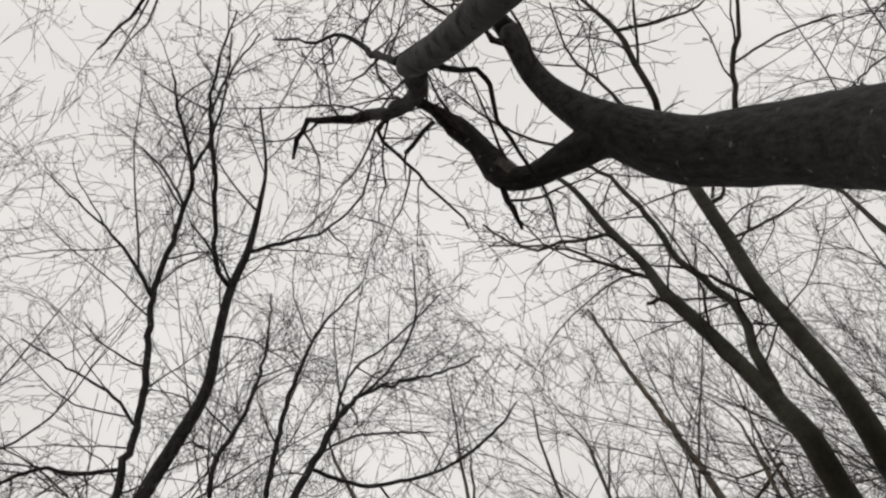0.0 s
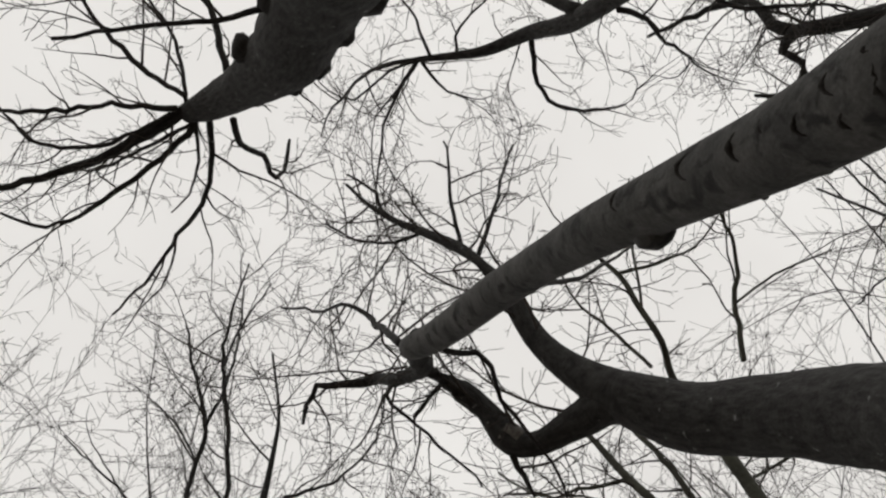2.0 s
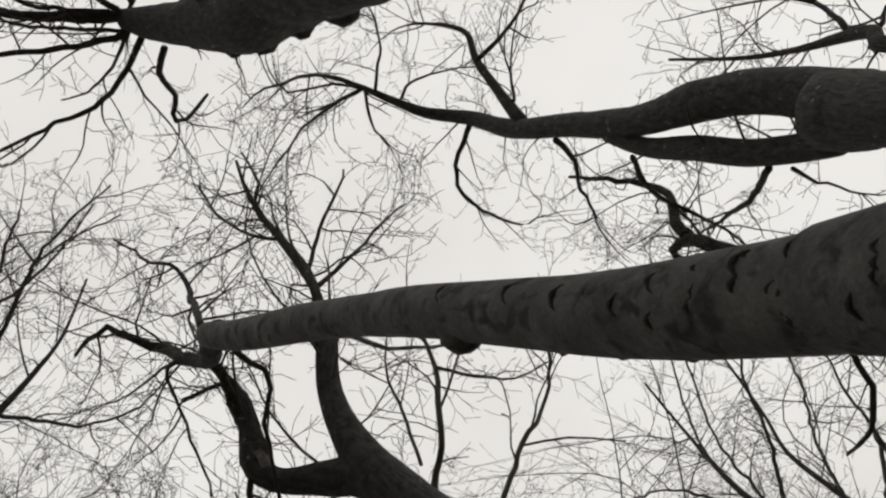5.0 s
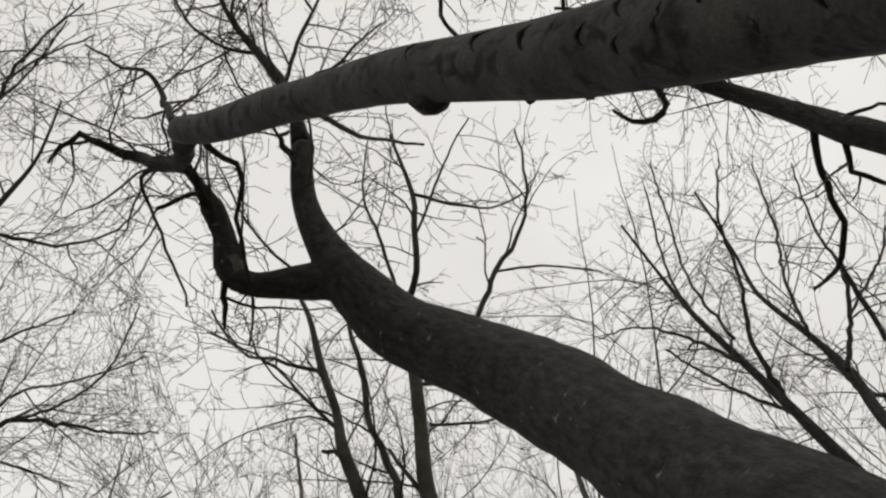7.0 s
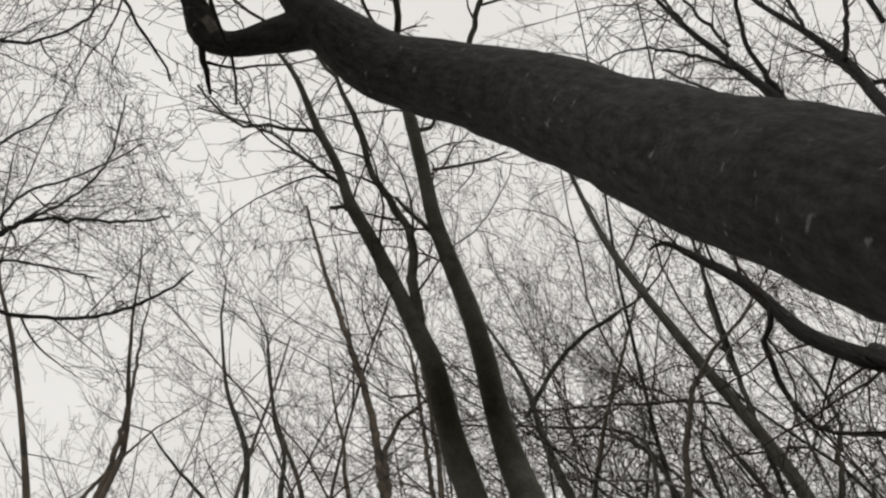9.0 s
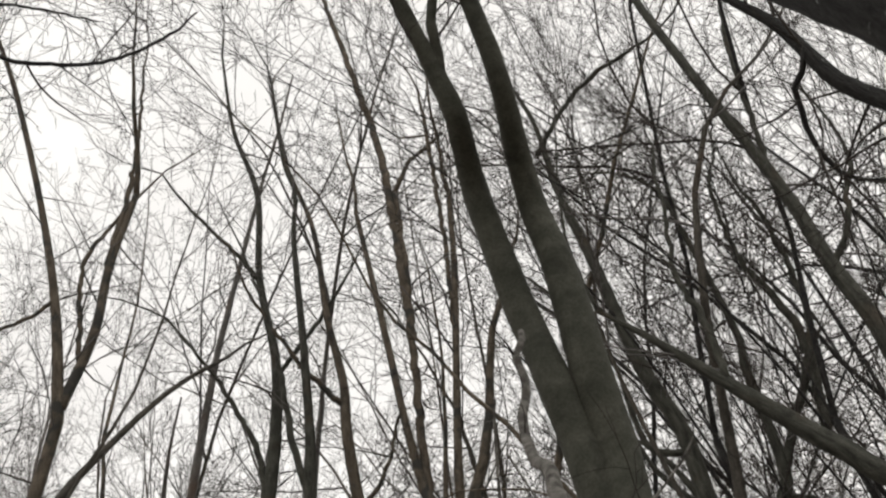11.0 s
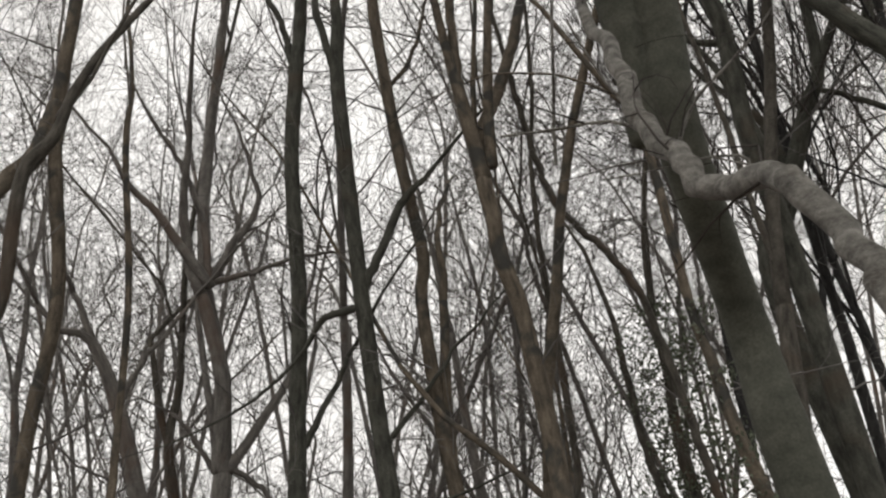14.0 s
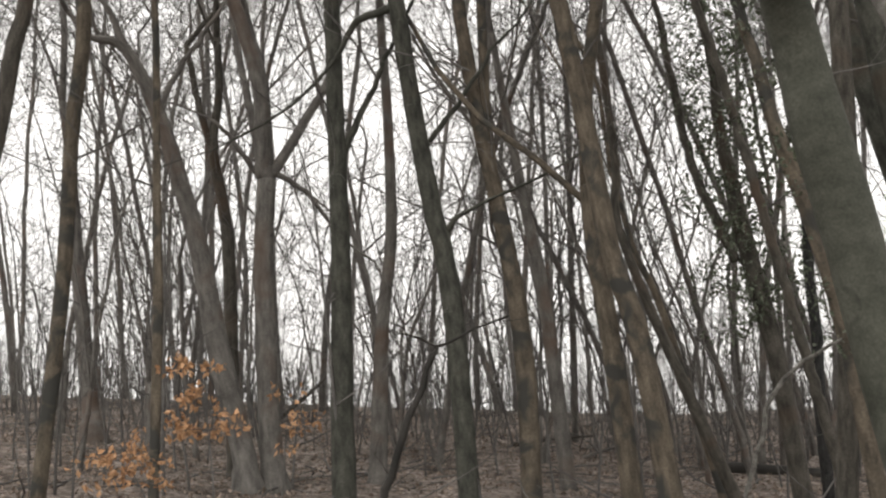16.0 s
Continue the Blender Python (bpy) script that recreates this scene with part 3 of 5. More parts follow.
t.limb("limb", [(-2.71, -1.85, 11.18, 0.025), (-3.07, -2.31, 11.37, 0.028), (-3.34, -2.87, 11.55, 0.023), (-3.53, -3.4, 11.7, 0.017), (-3.86, -3.66, 11.77, 0.012)])
t.limb("limb", [(-2.27, -1.95, 11.28, 0.036), (-2.27, -2.41, 11.57, 0.034), (-2.26, -2.63, 11.7, 0.031), (-2.51, -3.11, 11.95, 0.023), (-2.75, -3.54, 12.14, 0.015)])
t.limb("limb", [(-2.72, -1.6, 11.2, 0.036), (-3.24, -1.39, 11.34, 0.031), (-3.82, -1.27, 11.45, 0.028), (-4.26, -1.17, 11.52, 0.023), (-4.64, -1.2, 11.55, 0.02), (-5.06, -1.49, 11.62, 0.015)])
t.limb("limb", [(-2.6, -1.55, 11.23, 0.036), (-2.8, -1.16, 11.43, 0.028), (-3.1, -0.84, 11.58, 0.026), (-3.46, -0.64, 11.67, 0.023), (-3.92, -0.36, 11.77, 0.018), (-4.5, -0.1, 11.85, 0.012)])
t.limb("limb", [(-2.39, -1.5, 11.29, 0.036), (-2.47, -1.21, 11.6, 0.031), (-2.36, -1.07, 11.86, 0.029), (-2.39, -0.91, 12.01, 0.027), (-2.35, -0.82, 12.14, 0.024), (-2.22, -1.01, 12.42, 0.022), (-2.18, -1.16, 12.57, 0.016)])
t.limb("limb", [(-2.91, -1.75, 11.14, 0.025), (-3.59, -1.72, 11.33, 0.022), (-4.36, -1.98, 11.51, 0.02), (-4.67, -2.51, 11.69, 0.012)])
t.limb("limb", [(-2.72, -1.6, 11.2, 0.022), (-3.42, -1.57, 11.54, 0.02), (-4.02, -1.56, 11.79, 0.015), (-4.34, -1.7, 11.92, 0.009)])
t.limb("limb", [(-2.73, -1.8, 11.18, 0.022), (-2.72, -2.22, 11.53, 0.02), (-2.78, -2.68, 11.86, 0.017), (-3, -3.17, 12.16, 0.012)])
t.limb("limb", [(-2.73, -1.57, 11.2, 0.019), (-2.95, -1.27, 11.61, 0.017), (-3.29, -0.99, 11.99, 0.012), (-3.6, -0.88, 12.22, 0.009)])
t.limb("limb", [(-1.33, -1.98, 8.79, 0.027), (-1.65, -2, 8.62, 0.02), (-1.99, -2.09, 8.42, 0.018), (-2.24, -2.13, 8.24, 0.015), (-2.56, -2.17, 8.01, 0.013)])
t.limb("burr", [(-0.6, -1.79, 8.5, 0.177), (-0.56, -1.73, 8.51, 0.157), (-0.52, -1.68, 8.51, 0.099)])
t.limb("burr", [(-1.22, -1.59, 9.36, 0.2), (-1.19, -1.51, 9.37, 0.16), (-1.17, -1.46, 9.38, 0.089)])
t.limb("burr", [(-1.51, -1.59, 9.72, 0.139), (-1.48, -1.47, 9.74, 0.102), (-1.46, -1.41, 9.74, 0.051)])
t.limb("burr", [(-1.89, -1.58, 10.16, 0.122), (-1.88, -1.51, 10.17, 0.088), (-1.88, -1.46, 10.17, 0.044)])
t.limb("burr", [(-1.67, -1.87, 9.56, 0.137), (-1.74, -1.84, 9.55, 0.105), (-1.79, -1.82, 9.55, 0.059)])
t.limb("burr", [(-1.18, -1.96, 8.61, 0.16), (-1.24, -1.96, 8.6, 0.132), (-1.28, -1.94, 8.6, 0.08)])
t.limb("burr", [(-0.93, -1.67, 8.98, 0.169), (-0.88, -1.61, 9, 0.127), (-0.86, -1.57, 9, 0.063)])
t.crown(2, 0, 1.15, 0.75)

t = Tree("bare_tree", "dark old tree with a trunk split round a gap", BARK_DARK, TWIG, 4, "trees overhead")
t.limb("trunk", [(4.7, -1.8, -0.4, 0.46), (4.2, -1.7, 2, 0.38), (3.5, -1.5, 5.4, 0.31), (3.04, -1.5, 7.71, 0.248), (3.02, -1.51, 8.21, 0.291), (2.97, -1.52, 8.55, 0.296)], 0.1)
t.limb("limb", [(2.99, -1.62, 8.47, 0.21), (2.82, -1.66, 8.9, 0.195), (2.62, -1.66, 9.45, 0.181), (2.41, -1.58, 10.11, 0.181), (2.2, -1.44, 10.88, 0.149), (1.95, -1.38, 11.63, 0.143), (1.67, -1.35, 12.37, 0.129), (1.24, -1.28, 13.45, 0.117), (0.82, -1.38, 14.4, 0.097), (0.25, -1.39, 14.87, 0.075), (-0.14, -1.48, 15.1, 0.057), (-0.64, -1.63, 15.41, 0.039)])
t.limb("limb", [(3.02, -1.33, 8.49, 0.125), (2.91, -1.25, 8.9, 0.111), (2.72, -1.19, 9.46, 0.114), (2.49, -1.2, 10.12, 0.116), (2.27, -1.18, 10.88, 0.096), (2.01, -1.28, 11.51, 0.085)])
t.limb("limb", [(1.32, -1.36, 13.22, 0.086), (1.03, -1.74, 13.78, 0.062), (0.76, -2.11, 14.27, 0.05), (0.62, -2.45, 14.61, 0.04), (0.36, -2.55, 14.9, 0.03), (0.06, -2.58, 15.22, 0.019)])
t.limb("limb", [(0.61, -1.85, 11.82, 0.029), (0.81, -2.09, 11.91, 0.023), (0.98, -2.4, 12, 0.018)])
t.limb("limb", [(0.82, -1.35, 14.4, 0.04), (0.74, -1.04, 14.55, 0.033), (0.73, -0.63, 14.74, 0.03), (0.95, -0.32, 14.88, 0.026), (1.3, -0.17, 15, 0.023), (1.72, -0.07, 15.12, 0.015), (1.94, -0.2, 15.2, 0.012)])
t.limb("limb", [(1.63, -1.19, 12.5, 0.037), (1.93, -0.99, 12.78, 0.029), (2.11, -0.69, 13.07, 0.023), (2.33, -0.44, 13.3, 0.017)])
t.limb("limb", [(-0.64, -1.63, 15.41, 0.031), (-1.04, -1.36, 15.69, 0.02), (-1.31, -1.24, 15.84, 0.012)])
t.limb("limb", [(-0.62, -1.63, 15.41, 0.027), (-0.5, -1.21, 15.72, 0.02), (-0.31, -1.01, 15.9, 0.012)])
t.limb("limb", [(-0.47, -1.58, 15.2, 0.027), (-0.5, -2.21, 15.5, 0.019), (-0.6, -2.57, 15.66, 0.016)])
t.limb("limb", [(-0.14, -1.47, 15.1, 0.023), (0.03, -1.82, 15.24, 0.019), (0.62, -2.09, 15.49, 0.012)])
t.limb("limb", [(2.9, -1.09, 9.4, 0.032), (3.02, -0.86, 9.99, 0.029), (3.03, -0.68, 10.53, 0.023), (3.03, -0.58, 10.8, 0.016)])
t.limb("limb", [(2.19, -1.08, 11.13, 0.03), (2.4, -0.84, 11.37, 0.028), (2.75, -0.69, 11.58, 0.026)])
t.limb("limb", [(2.94, -1.1, 9.02, 0.02), (3.19, -1.03, 9.14, 0.013), (3.65, -0.99, 9.34, 0.009)])
t.limb("limb", [(1.22, -1.61, 13.44, 0.023), (1.16, -1.92, 13.65, 0.017)])
t.tips()
t.crown(2, 0, 1.15, 0.7)

t = Tree("bare_tree", "dark tree limbs reaching in over the clearing", BARK_DARK, TWIG, 5, "trees overhead")
t.limb("trunk", [(5.8, -2.7, -0.4, 0.28), (5.2, -2.5, 4, 0.2), (4.35, -2.3, 7.5, 0.12), (3.74, -2.19, 9.37, 0.077), (3.73, -2.34, 9.79, 0.066), (3.69, -2.35, 10.25, 0.055), (3.61, -2.31, 11.05, 0.035), (3.36, -2.27, 11.89, 0.026), (2.84, -2.27, 12.88, 0.016)])
t.limb("limb", [(3.7, -2.4, 10.24, 0.035), (3.66, -2.57, 10.5, 0.028), (3.59, -2.7, 10.77, 0.024)])
t.limb("limb", [(3.75, -2.36, 9.78, 0.026), (3.87, -2.53, 9.95, 0.022), (3.96, -2.66, 10.07, 0.02)])
t.tips()
t.crown(2, 0, 1.2, 0.8)

t = Tree("bare_tree", "slender bare tree with upswept branches", BARK_DARK, TWIG, 6, "trees overhead")
t.limb("trunk", [(-7.98, 5.93, 0.46, 0.103), (-6.87, 5.15, 3.45, 0.09), (-5.51, 4.21, 8.22, 0.08), (-5.06, 3.89, 9.72, 0.076), (-4.82, 3.74, 10.53, 0.073), (-4.63, 3.59, 11.15, 0.064), (-4.53, 3.29, 11.77, 0.057), (-4.39, 2.97, 12.38, 0.053), (-4.18, 2.71, 12.96, 0.045), (-4, 2.34, 13.54, 0.032), (-3.89, 1.99, 14.07, 0.022), (-3.88, 1.37, 14.8, 0.015)])
t.limb("limb", [(-4.39, 2.91, 12.4, 0.03), (-4.5, 2.62, 12.6, 0.03), (-4.34, 1.9, 13.21, 0.028), (-4.24, 1.14, 13.74, 0.025), (-4.03, 0.65, 14.11, 0.018), (-3.64, 0.09, 14.56, 0.011)])
t.limb("limb", [(-4.07, 2.64, 12.58, 0.027), (-3.75, 2.76, 12.95, 0.024), (-3.28, 2.89, 13.44, 0.018), (-2.83, 2.74, 13.99, 0.015), (-2.59, 2.36, 14.49, 0.011)])
t.limb("limb", [(-4.37, 2.98, 12.38, 0.02), (-4.54, 2.8, 12.91, 0.017), (-5.04, 2.42, 13.82, 0.015)])
t.limb("limb", [(-3.99, 1.04, 12.93, 0.016), (-3.84, 0.76, 13.61, 0.014), (-3.47, 0.45, 14.58, 0.011)])
t.crown(2, 0, 1.25, 1.15)

t = Tree("bare_tree", "thin bare tree with a forked crown", BARK_DARK, TWIG, 7, "trees overhead")
t.limb("trunk", [(-6.08, 7.27, 0.48, 0.055), (-5.76, 5.98, 3.44, 0.048), (-5.38, 4.4, 8.19, 0.043), (-5.26, 3.78, 9.66, 0.041), (-5.19, 3.5, 10.45, 0.04), (-5.14, 3.18, 11.08, 0.039), (-5.13, 2.67, 11.95, 0.038), (-4.94, 2.32, 12.57, 0.033), (-4.8, 2.03, 13.13, 0.031), (-4.66, 1.68, 13.57, 0.028), (-4.74, 1.11, 14.15, 0.022), (-4.77, 0.58, 14.62, 0.015)])
t.limb("limb", [(-4.29, 1.51, 12.54, 0.023), (-4.08, 1.27, 13, 0.02), (-3.87, 0.88, 13.53, 0.014), (-3.7, 0.31, 14.12, 0.011)])
t.limb("limb", [(-5.12, 2.64, 11.96, 0.026), (-5.39, 2.12, 12.44, 0.02), (-5.75, 1.68, 12.77, 0.013), (-6.17, 1.15, 13.13, 0.01)])
t.limb("limb", [(-5.62, 3.83, 11.29, 0.022), (-5.89, 3.54, 11.65, 0.019), (-6.44, 3.18, 12.01, 0.013), (-6.99, 2.78, 12.34, 0.01)])
t.limb("limb", [(-4.51, 1.85, 12.4, 0.016), (-4.82, 1.49, 13.09, 0.014), (-5.15, 1.22, 13.56, 0.01)])
t.limb("limb", [(-5.85, 4.16, 11.02, 0.025), (-6.51, 4.15, 11.22, 0.025), (-6.96, 4.05, 11.4, 0.023), (-7.55, 4.13, 11.49, 0.02)])
t.crown(2, 0, 1.25, 1.15)

t = Tree("bare_tree", "multi-stemmed bare tree spreading like a fan", BARK_DARK, TWIG, 8, "trees overhead")
t.limb("trunk", [(-7.57, 4.77, 0.32, 0.055), (-6.17, 4.75, 3.74, 0.048), (-4.45, 4.73, 8.91, 0.043), (-3.92, 4.72, 10.42, 0.041), (-3.51, 4.56, 11.59, 0.035), (-3.22, 4.71, 12.4, 0.024), (-2.53, 5.18, 13.34, 0.018), (-2.05, 5.4, 13.98, 0.012)])
t.limb("limb", [(-4.32, 4.79, 10.71, 0.03), (-4.18, 4.43, 11.74, 0.029), (-4.02, 4.24, 12.29, 0.027), (-3.77, 4, 12.92, 0.018), (-3.19, 3.81, 13.76, 0.011)])
t.limb("limb", [(-3.84, 4.72, 10.93, 0.025), (-3.47, 5.3, 11.29, 0.026), (-2.94, 5.67, 11.78, 0.023), (-2.5, 5.84, 12.2, 0.021), (-1.99, 5.87, 12.75, 0.018), (-1.68, 5.78, 13.16, 0.011)])
t.limb("limb", [(-3.49, 4.47, 11.18, 0.022), (-3.32, 4.27, 12.07, 0.017), (-2.84, 4.34, 12.86, 0.014), (-2.25, 4.28, 13.77, 0.011)])
t.limb("limb", [(-4.85, 4.55, 10.6, 0.03), (-4.85, 4.42, 11.06, 0.028), (-4.64, 4.32, 11.79, 0.026), (-4.41, 3.97, 12.78, 0.018), (-4.32, 3.53, 13.55, 0.011)])
t.limb("limb", [(-3.11, 4.27, 11.39, 0.019), (-2.78, 4.31, 12.12, 0.017), (-2.52, 4.15, 12.92, 0.014), (-2.46, 3.7, 13.94, 0.011)])
t.limb("limb", [(-3.66, 4.63, 11.04, 0.015), (-3.41, 4.97, 11.85, 0.017), (-2.87, 5.78, 12.98, 0.011)])
t.crown(2, 0, 1.25, 1.15)

t = Tree("beech_tree", "twin-stemmed grey-green beech leaning among thin trees", BARK_GREEN, TWIG, 9, "trees overhead")
t.limb("trunk", [(3.32, 7.19, -0.2, 0.312), (3.25, 7.25, 0.5, 0.25), (3.22, 7.28, 0.81, 0.208), (3.13, 7.41, 1.78, 0.208), (3.03, 7.44, 2.66, 0.208), (2.89, 7.43, 3.51, 0.208), (2.72, 7.31, 4.44, 0.179), (2.09, 6.21, 5.46, 0.179), (2.01, 5.96, 6.2, 0.179), (1.91, 5.71, 6.83, 0.169), (1.79, 5.39, 7.7, 0.147), (1.6, 5.07, 8.41, 0.121), (1.36, 4.23, 8.89, 0.094), (1.17, 3.82, 9.39, 0.081), (1.04, 3.55, 9.78, 0.073), (0.94, 3.15, 10.32, 0.064), (0.85, 2.85, 10.67, 0.06), (0.74, 2.43, 11.26, 0.039), (0.76, 2.03, 11.28, 0.034), (0.68, 1.64, 11.59, 0.032), (0.63, 1.37, 11.87, 0.027), (0.31, 0.86, 12.49, 0.015)], 0.04)
t.limb("limb", [(1.91, 6.25, 5.5, 0.183), (1.77, 6, 6.25, 0.162), (1.62, 5.81, 6.82, 0.152), (1.42, 5.61, 7.6, 0.138), (1.15, 5.11, 8.48, 0.116), (0.98, 4.49, 8.72, 0.1), (0.87, 4.32, 8.96, 0.094), (0.74, 4.12, 9.22, 0.075), (0.47, 3.75, 9.73, 0.067), (0.27, 3.51, 10.09, 0.058), (0.17, 3.3, 10.41, 0.043), (-0.05, 3.01, 10.87, 0.039), (-0.24, 2.69, 11.32, 0.028), (-0.46, 2.53, 11.81, 0.018)])
t.limb("limb", [(0.89, 4.32, 8.96, 0.055), (0.82, 3.97, 9.35, 0.048), (0.84, 3.75, 9.71, 0.042), (0.7, 3.56, 10.05, 0.037), (0.49, 3.35, 10.39, 0.032), (0.39, 3.07, 10.73, 0.03), (0.18, 2.74, 11.31, 0.023), (-0.05, 2.59, 11.81, 0.018)])
t.limb("limb", [(0.18, 3.43, 10.37, 0.022), (-0.16, 3.3, 10.7, 0.019), (-0.5, 3.15, 11.02, 0.014), (-0.96, 3.08, 11.32, 0.011), (-1.26, 3.05, 11.48, 0.009)])
t.limb("limb", [(0.26, 3.55, 10.1, 0.024), (0.19, 3.58, 10.11, 0.021), (0.09, 3.58, 10.14, 0.019)])
t.limb("limb", [(1.02, 3.67, 9.73, 0.023), (0.87, 3.58, 9.91, 0.021), (0.7, 3.47, 10.12, 0.016)])
t.limb("limb", [(0.9, 2.96, 10.57, 0.024), (1.05, 2.96, 10.66, 0.022), (1.14, 2.88, 10.78, 0.017), (1.48, 2.58, 11.21, 0.011)])
t.limb("limb", [(1.11, 3.47, 10.84, 0.017), (1.51, 3.49, 11.05, 0.015), (1.95, 3.44, 11.27, 0.009)])
t.limb("limb", [(-0.07, 3.06, 10.83, 0.022), (-0.5, 3.1, 11.04, 0.017), (-0.9, 3.11, 11.23, 0.014), (-1.25, 2.83, 11.55, 0.012)])
t.limb("limb", [(0.85, 2.87, 10.66, 0.022), (0.68, 2.64, 11.02, 0.017), (0.4, 2.5, 11.32, 0.011)])
t.limb("limb", [(1.38, 2.34, 10.84, 0.03), (1.56, 1.89, 11.21, 0.028), (1.78, 1.45, 11.53, 0.02), (1.76, 0.92, 11.9, 0.015), (1.61, 0.55, 12.17, 0.009)])
t.limb("limb", [(0.63, 1.36, 11.86, 0.021), (1.07, 1.41, 11.99, 0.018), (1.51, 1.43, 12.11, 0.012), (1.87, 1.21, 12.25, 0.009)])
t.limb("limb", [(0.58, 2.23, 11.26, 0.02), (0.34, 1.82, 11.66, 0.018), (0.09, 1.39, 12.03, 0.012), (0.08, 0.94, 12.34, 0.009)])
t.limb("limb", [(0.72, 1.69, 11.58, 0.017), (0.85, 1.25, 11.94, 0.015), (0.98, 0.84, 12.23, 0.012), (1.13, 0.53, 12.43, 0.009)])
t.limb("limb", [(1.56, 1.9, 11.24, 0.014), (2.04, 1.81, 11.41, 0.012), (2.67, 1.81, 11.56, 0.009)])
t.crown(2, 0, 1.15, 0.75, 0.02, 9.0)

t = Tree("bare_tree", "tall tree with a thick limb and dangling branches", BARK_DARK, TWIG, 10, "trees overhead")
t.limb("trunk", [(7.3, 0.7, -0.5, 0.3), (6.7, 0.4, 3.5, 0.25), (5.6, 0.05, 7.4, 0.19), (4.56, -0.1, 10.02, 0.144), (4.39, -0.1, 10.44, 0.135), (4.28, -0.13, 10.82, 0.124), (4.08, -0.17, 11.34, 0.107), (3.79, -0.22, 11.88, 0.095), (3.48, -0.27, 12.2, 0.085), (3.29, -0.31, 12.47, 0.074), (3.17, -0.15, 12.71, 0.051), (3.38, 0.05, 12.85, 0.045), (3.29, 0.24, 12.86, 0.039), (3.05, 0.31, 12.92, 0.029), (2.84, 0.23, 13.08, 0.02)])
t.limb("limb", [(3.29, -0.33, 12.55, 0.073), (3.15, -0.45, 12.7, 0.068), (3.13, -0.69, 12.92, 0.057), (3.04, -0.82, 13.16, 0.045), (2.58, -0.84, 13.47, 0.033), (2.06, -0.81, 13.78, 0.02)])
t.limb("limb", [(4.25, -0.06, 10.83, 0.043), (4.35, 0.18, 10.9, 0.036), (4.56, 0.49, 10.95, 0.033), (4.84, 0.83, 10.98, 0.034), (4.94, 1.15, 11.04, 0.031), (4.96, 1.34, 11.09, 0.026), (4.85, 1.59, 11.24, 0.018)])
t.limb("limb", [(4.39, 0, 10.44, 0.036), (4.49, 0.24, 10.32, 0.028), (4.72, 0.3, 10.14, 0.023)])
t.limb("limb", [(5.05, 1.29, 11.19, 0.029), (5.15, 1.56, 10.73, 0.028), (5.22, 1.77, 10.31, 0.027)])
t.limb("limb", [(4.37, -0.23, 10.46, 0.023), (4.5, -0.34, 10.33, 0.018), (4.59, -0.39, 10.24, 0.015)])
t.crown(2, 0, 1.2, 0.8)

t = Tree("bare_tree", "bare tree fanning many straight upswept branches", BARK_DARK, TWIG, 11, "trees overhead")
t.limb("trunk", [(9.26, 5.77, -0.39, 0.111), (7.94, 4.9, 4.2, 0.097), (6.31, 3.83, 10.01, 0.086), (5.87, 3.54, 11.52, 0.082), (5.55, 3.32, 12.48, 0.064), (5.26, 3.14, 13.59, 0.051), (4.93, 2.93, 14.66, 0.039), (4.64, 2.65, 15.59, 0.025), (4.16, 2.16, 16.57, 0.018)])
t.limb("limb", [(5.63, 3.37, 12.66, 0.045), (5.38, 2.87, 13.67, 0.033), (5.33, 2.3, 14.36, 0.027), (5.13, 1.56, 15.22, 0.02), (5.15, 0.82, 15.8, 0.012)])
t.limb("limb", [(5.04, 3.01, 13.05, 0.028), (4.71, 3.1, 14.06, 0.023), (4.28, 3.3, 14.99, 0.016), (3.93, 3.74, 15.63, 0.013)])
t.limb("limb", [(4.47, 2.61, 13.38, 0.021), (4.32, 2.3, 14.41, 0.019), (4.23, 1.43, 16.03, 0.013)])
t.limb("limb", [(5.76, 3.46, 12.57, 0.027), (5.34, 3.67, 14.12, 0.023), (4.88, 3.68, 15.35, 0.017)])
t.limb("limb", [(4.94, 2.76, 13.16, 0.025), (4.61, 2.38, 14.26, 0.019), (4.43, 1.68, 15.3, 0.016), (4.25, 1.09, 16.06, 0.013)])
t.crown(2, 0, 1.35, 0.85)

t = Tree("bare_tree", "dark bare tree with long raking branches", BARK_DARK, TWIG, 12, "trees overhead")
t.limb("trunk", [(6.68, 4.68, -0.24, 0.095), (6.33, 3.95, 3.91, 0.083), (5.91, 3.05, 9.31, 0.074), (5.78, 2.77, 10.88, 0.07), (5.79, 2.58, 11.89, 0.054), (5.63, 2.45, 12.7, 0.041), (5.35, 2.28, 13.77, 0.029), (5.27, 1.97, 14.63, 0.023), (4.96, 1.38, 15.91, 0.017)])
t.limb("limb", [(5.6, 2.48, 11.55, 0.034), (5.83, 2.04, 12.23, 0.029), (5.91, 1.65, 12.84, 0.024), (5.79, 1.27, 13.62, 0.018), (5.7, 0.62, 14.53, 0.011)])
t.limb("limb", [(5.2, 2.22, 11.83, 0.025), (5.22, 1.87, 12.75, 0.02), (5.3, 1.36, 13.65, 0.018), (5.24, 0.73, 14.71, 0.011)])
t.limb("limb", [(5.96, 2.63, 11.3, 0.03), (6.05, 2.83, 12.02, 0.026), (6.3, 2.8, 13.88, 0.019)])
t.limb("limb", [(5.56, 1.92, 11.72, 0.019), (6.55, 1.43, 13.24, 0.017), (6.87, 1.17, 13.9, 0.015)])
t.crown(2, 0, 1.35, 0.85)

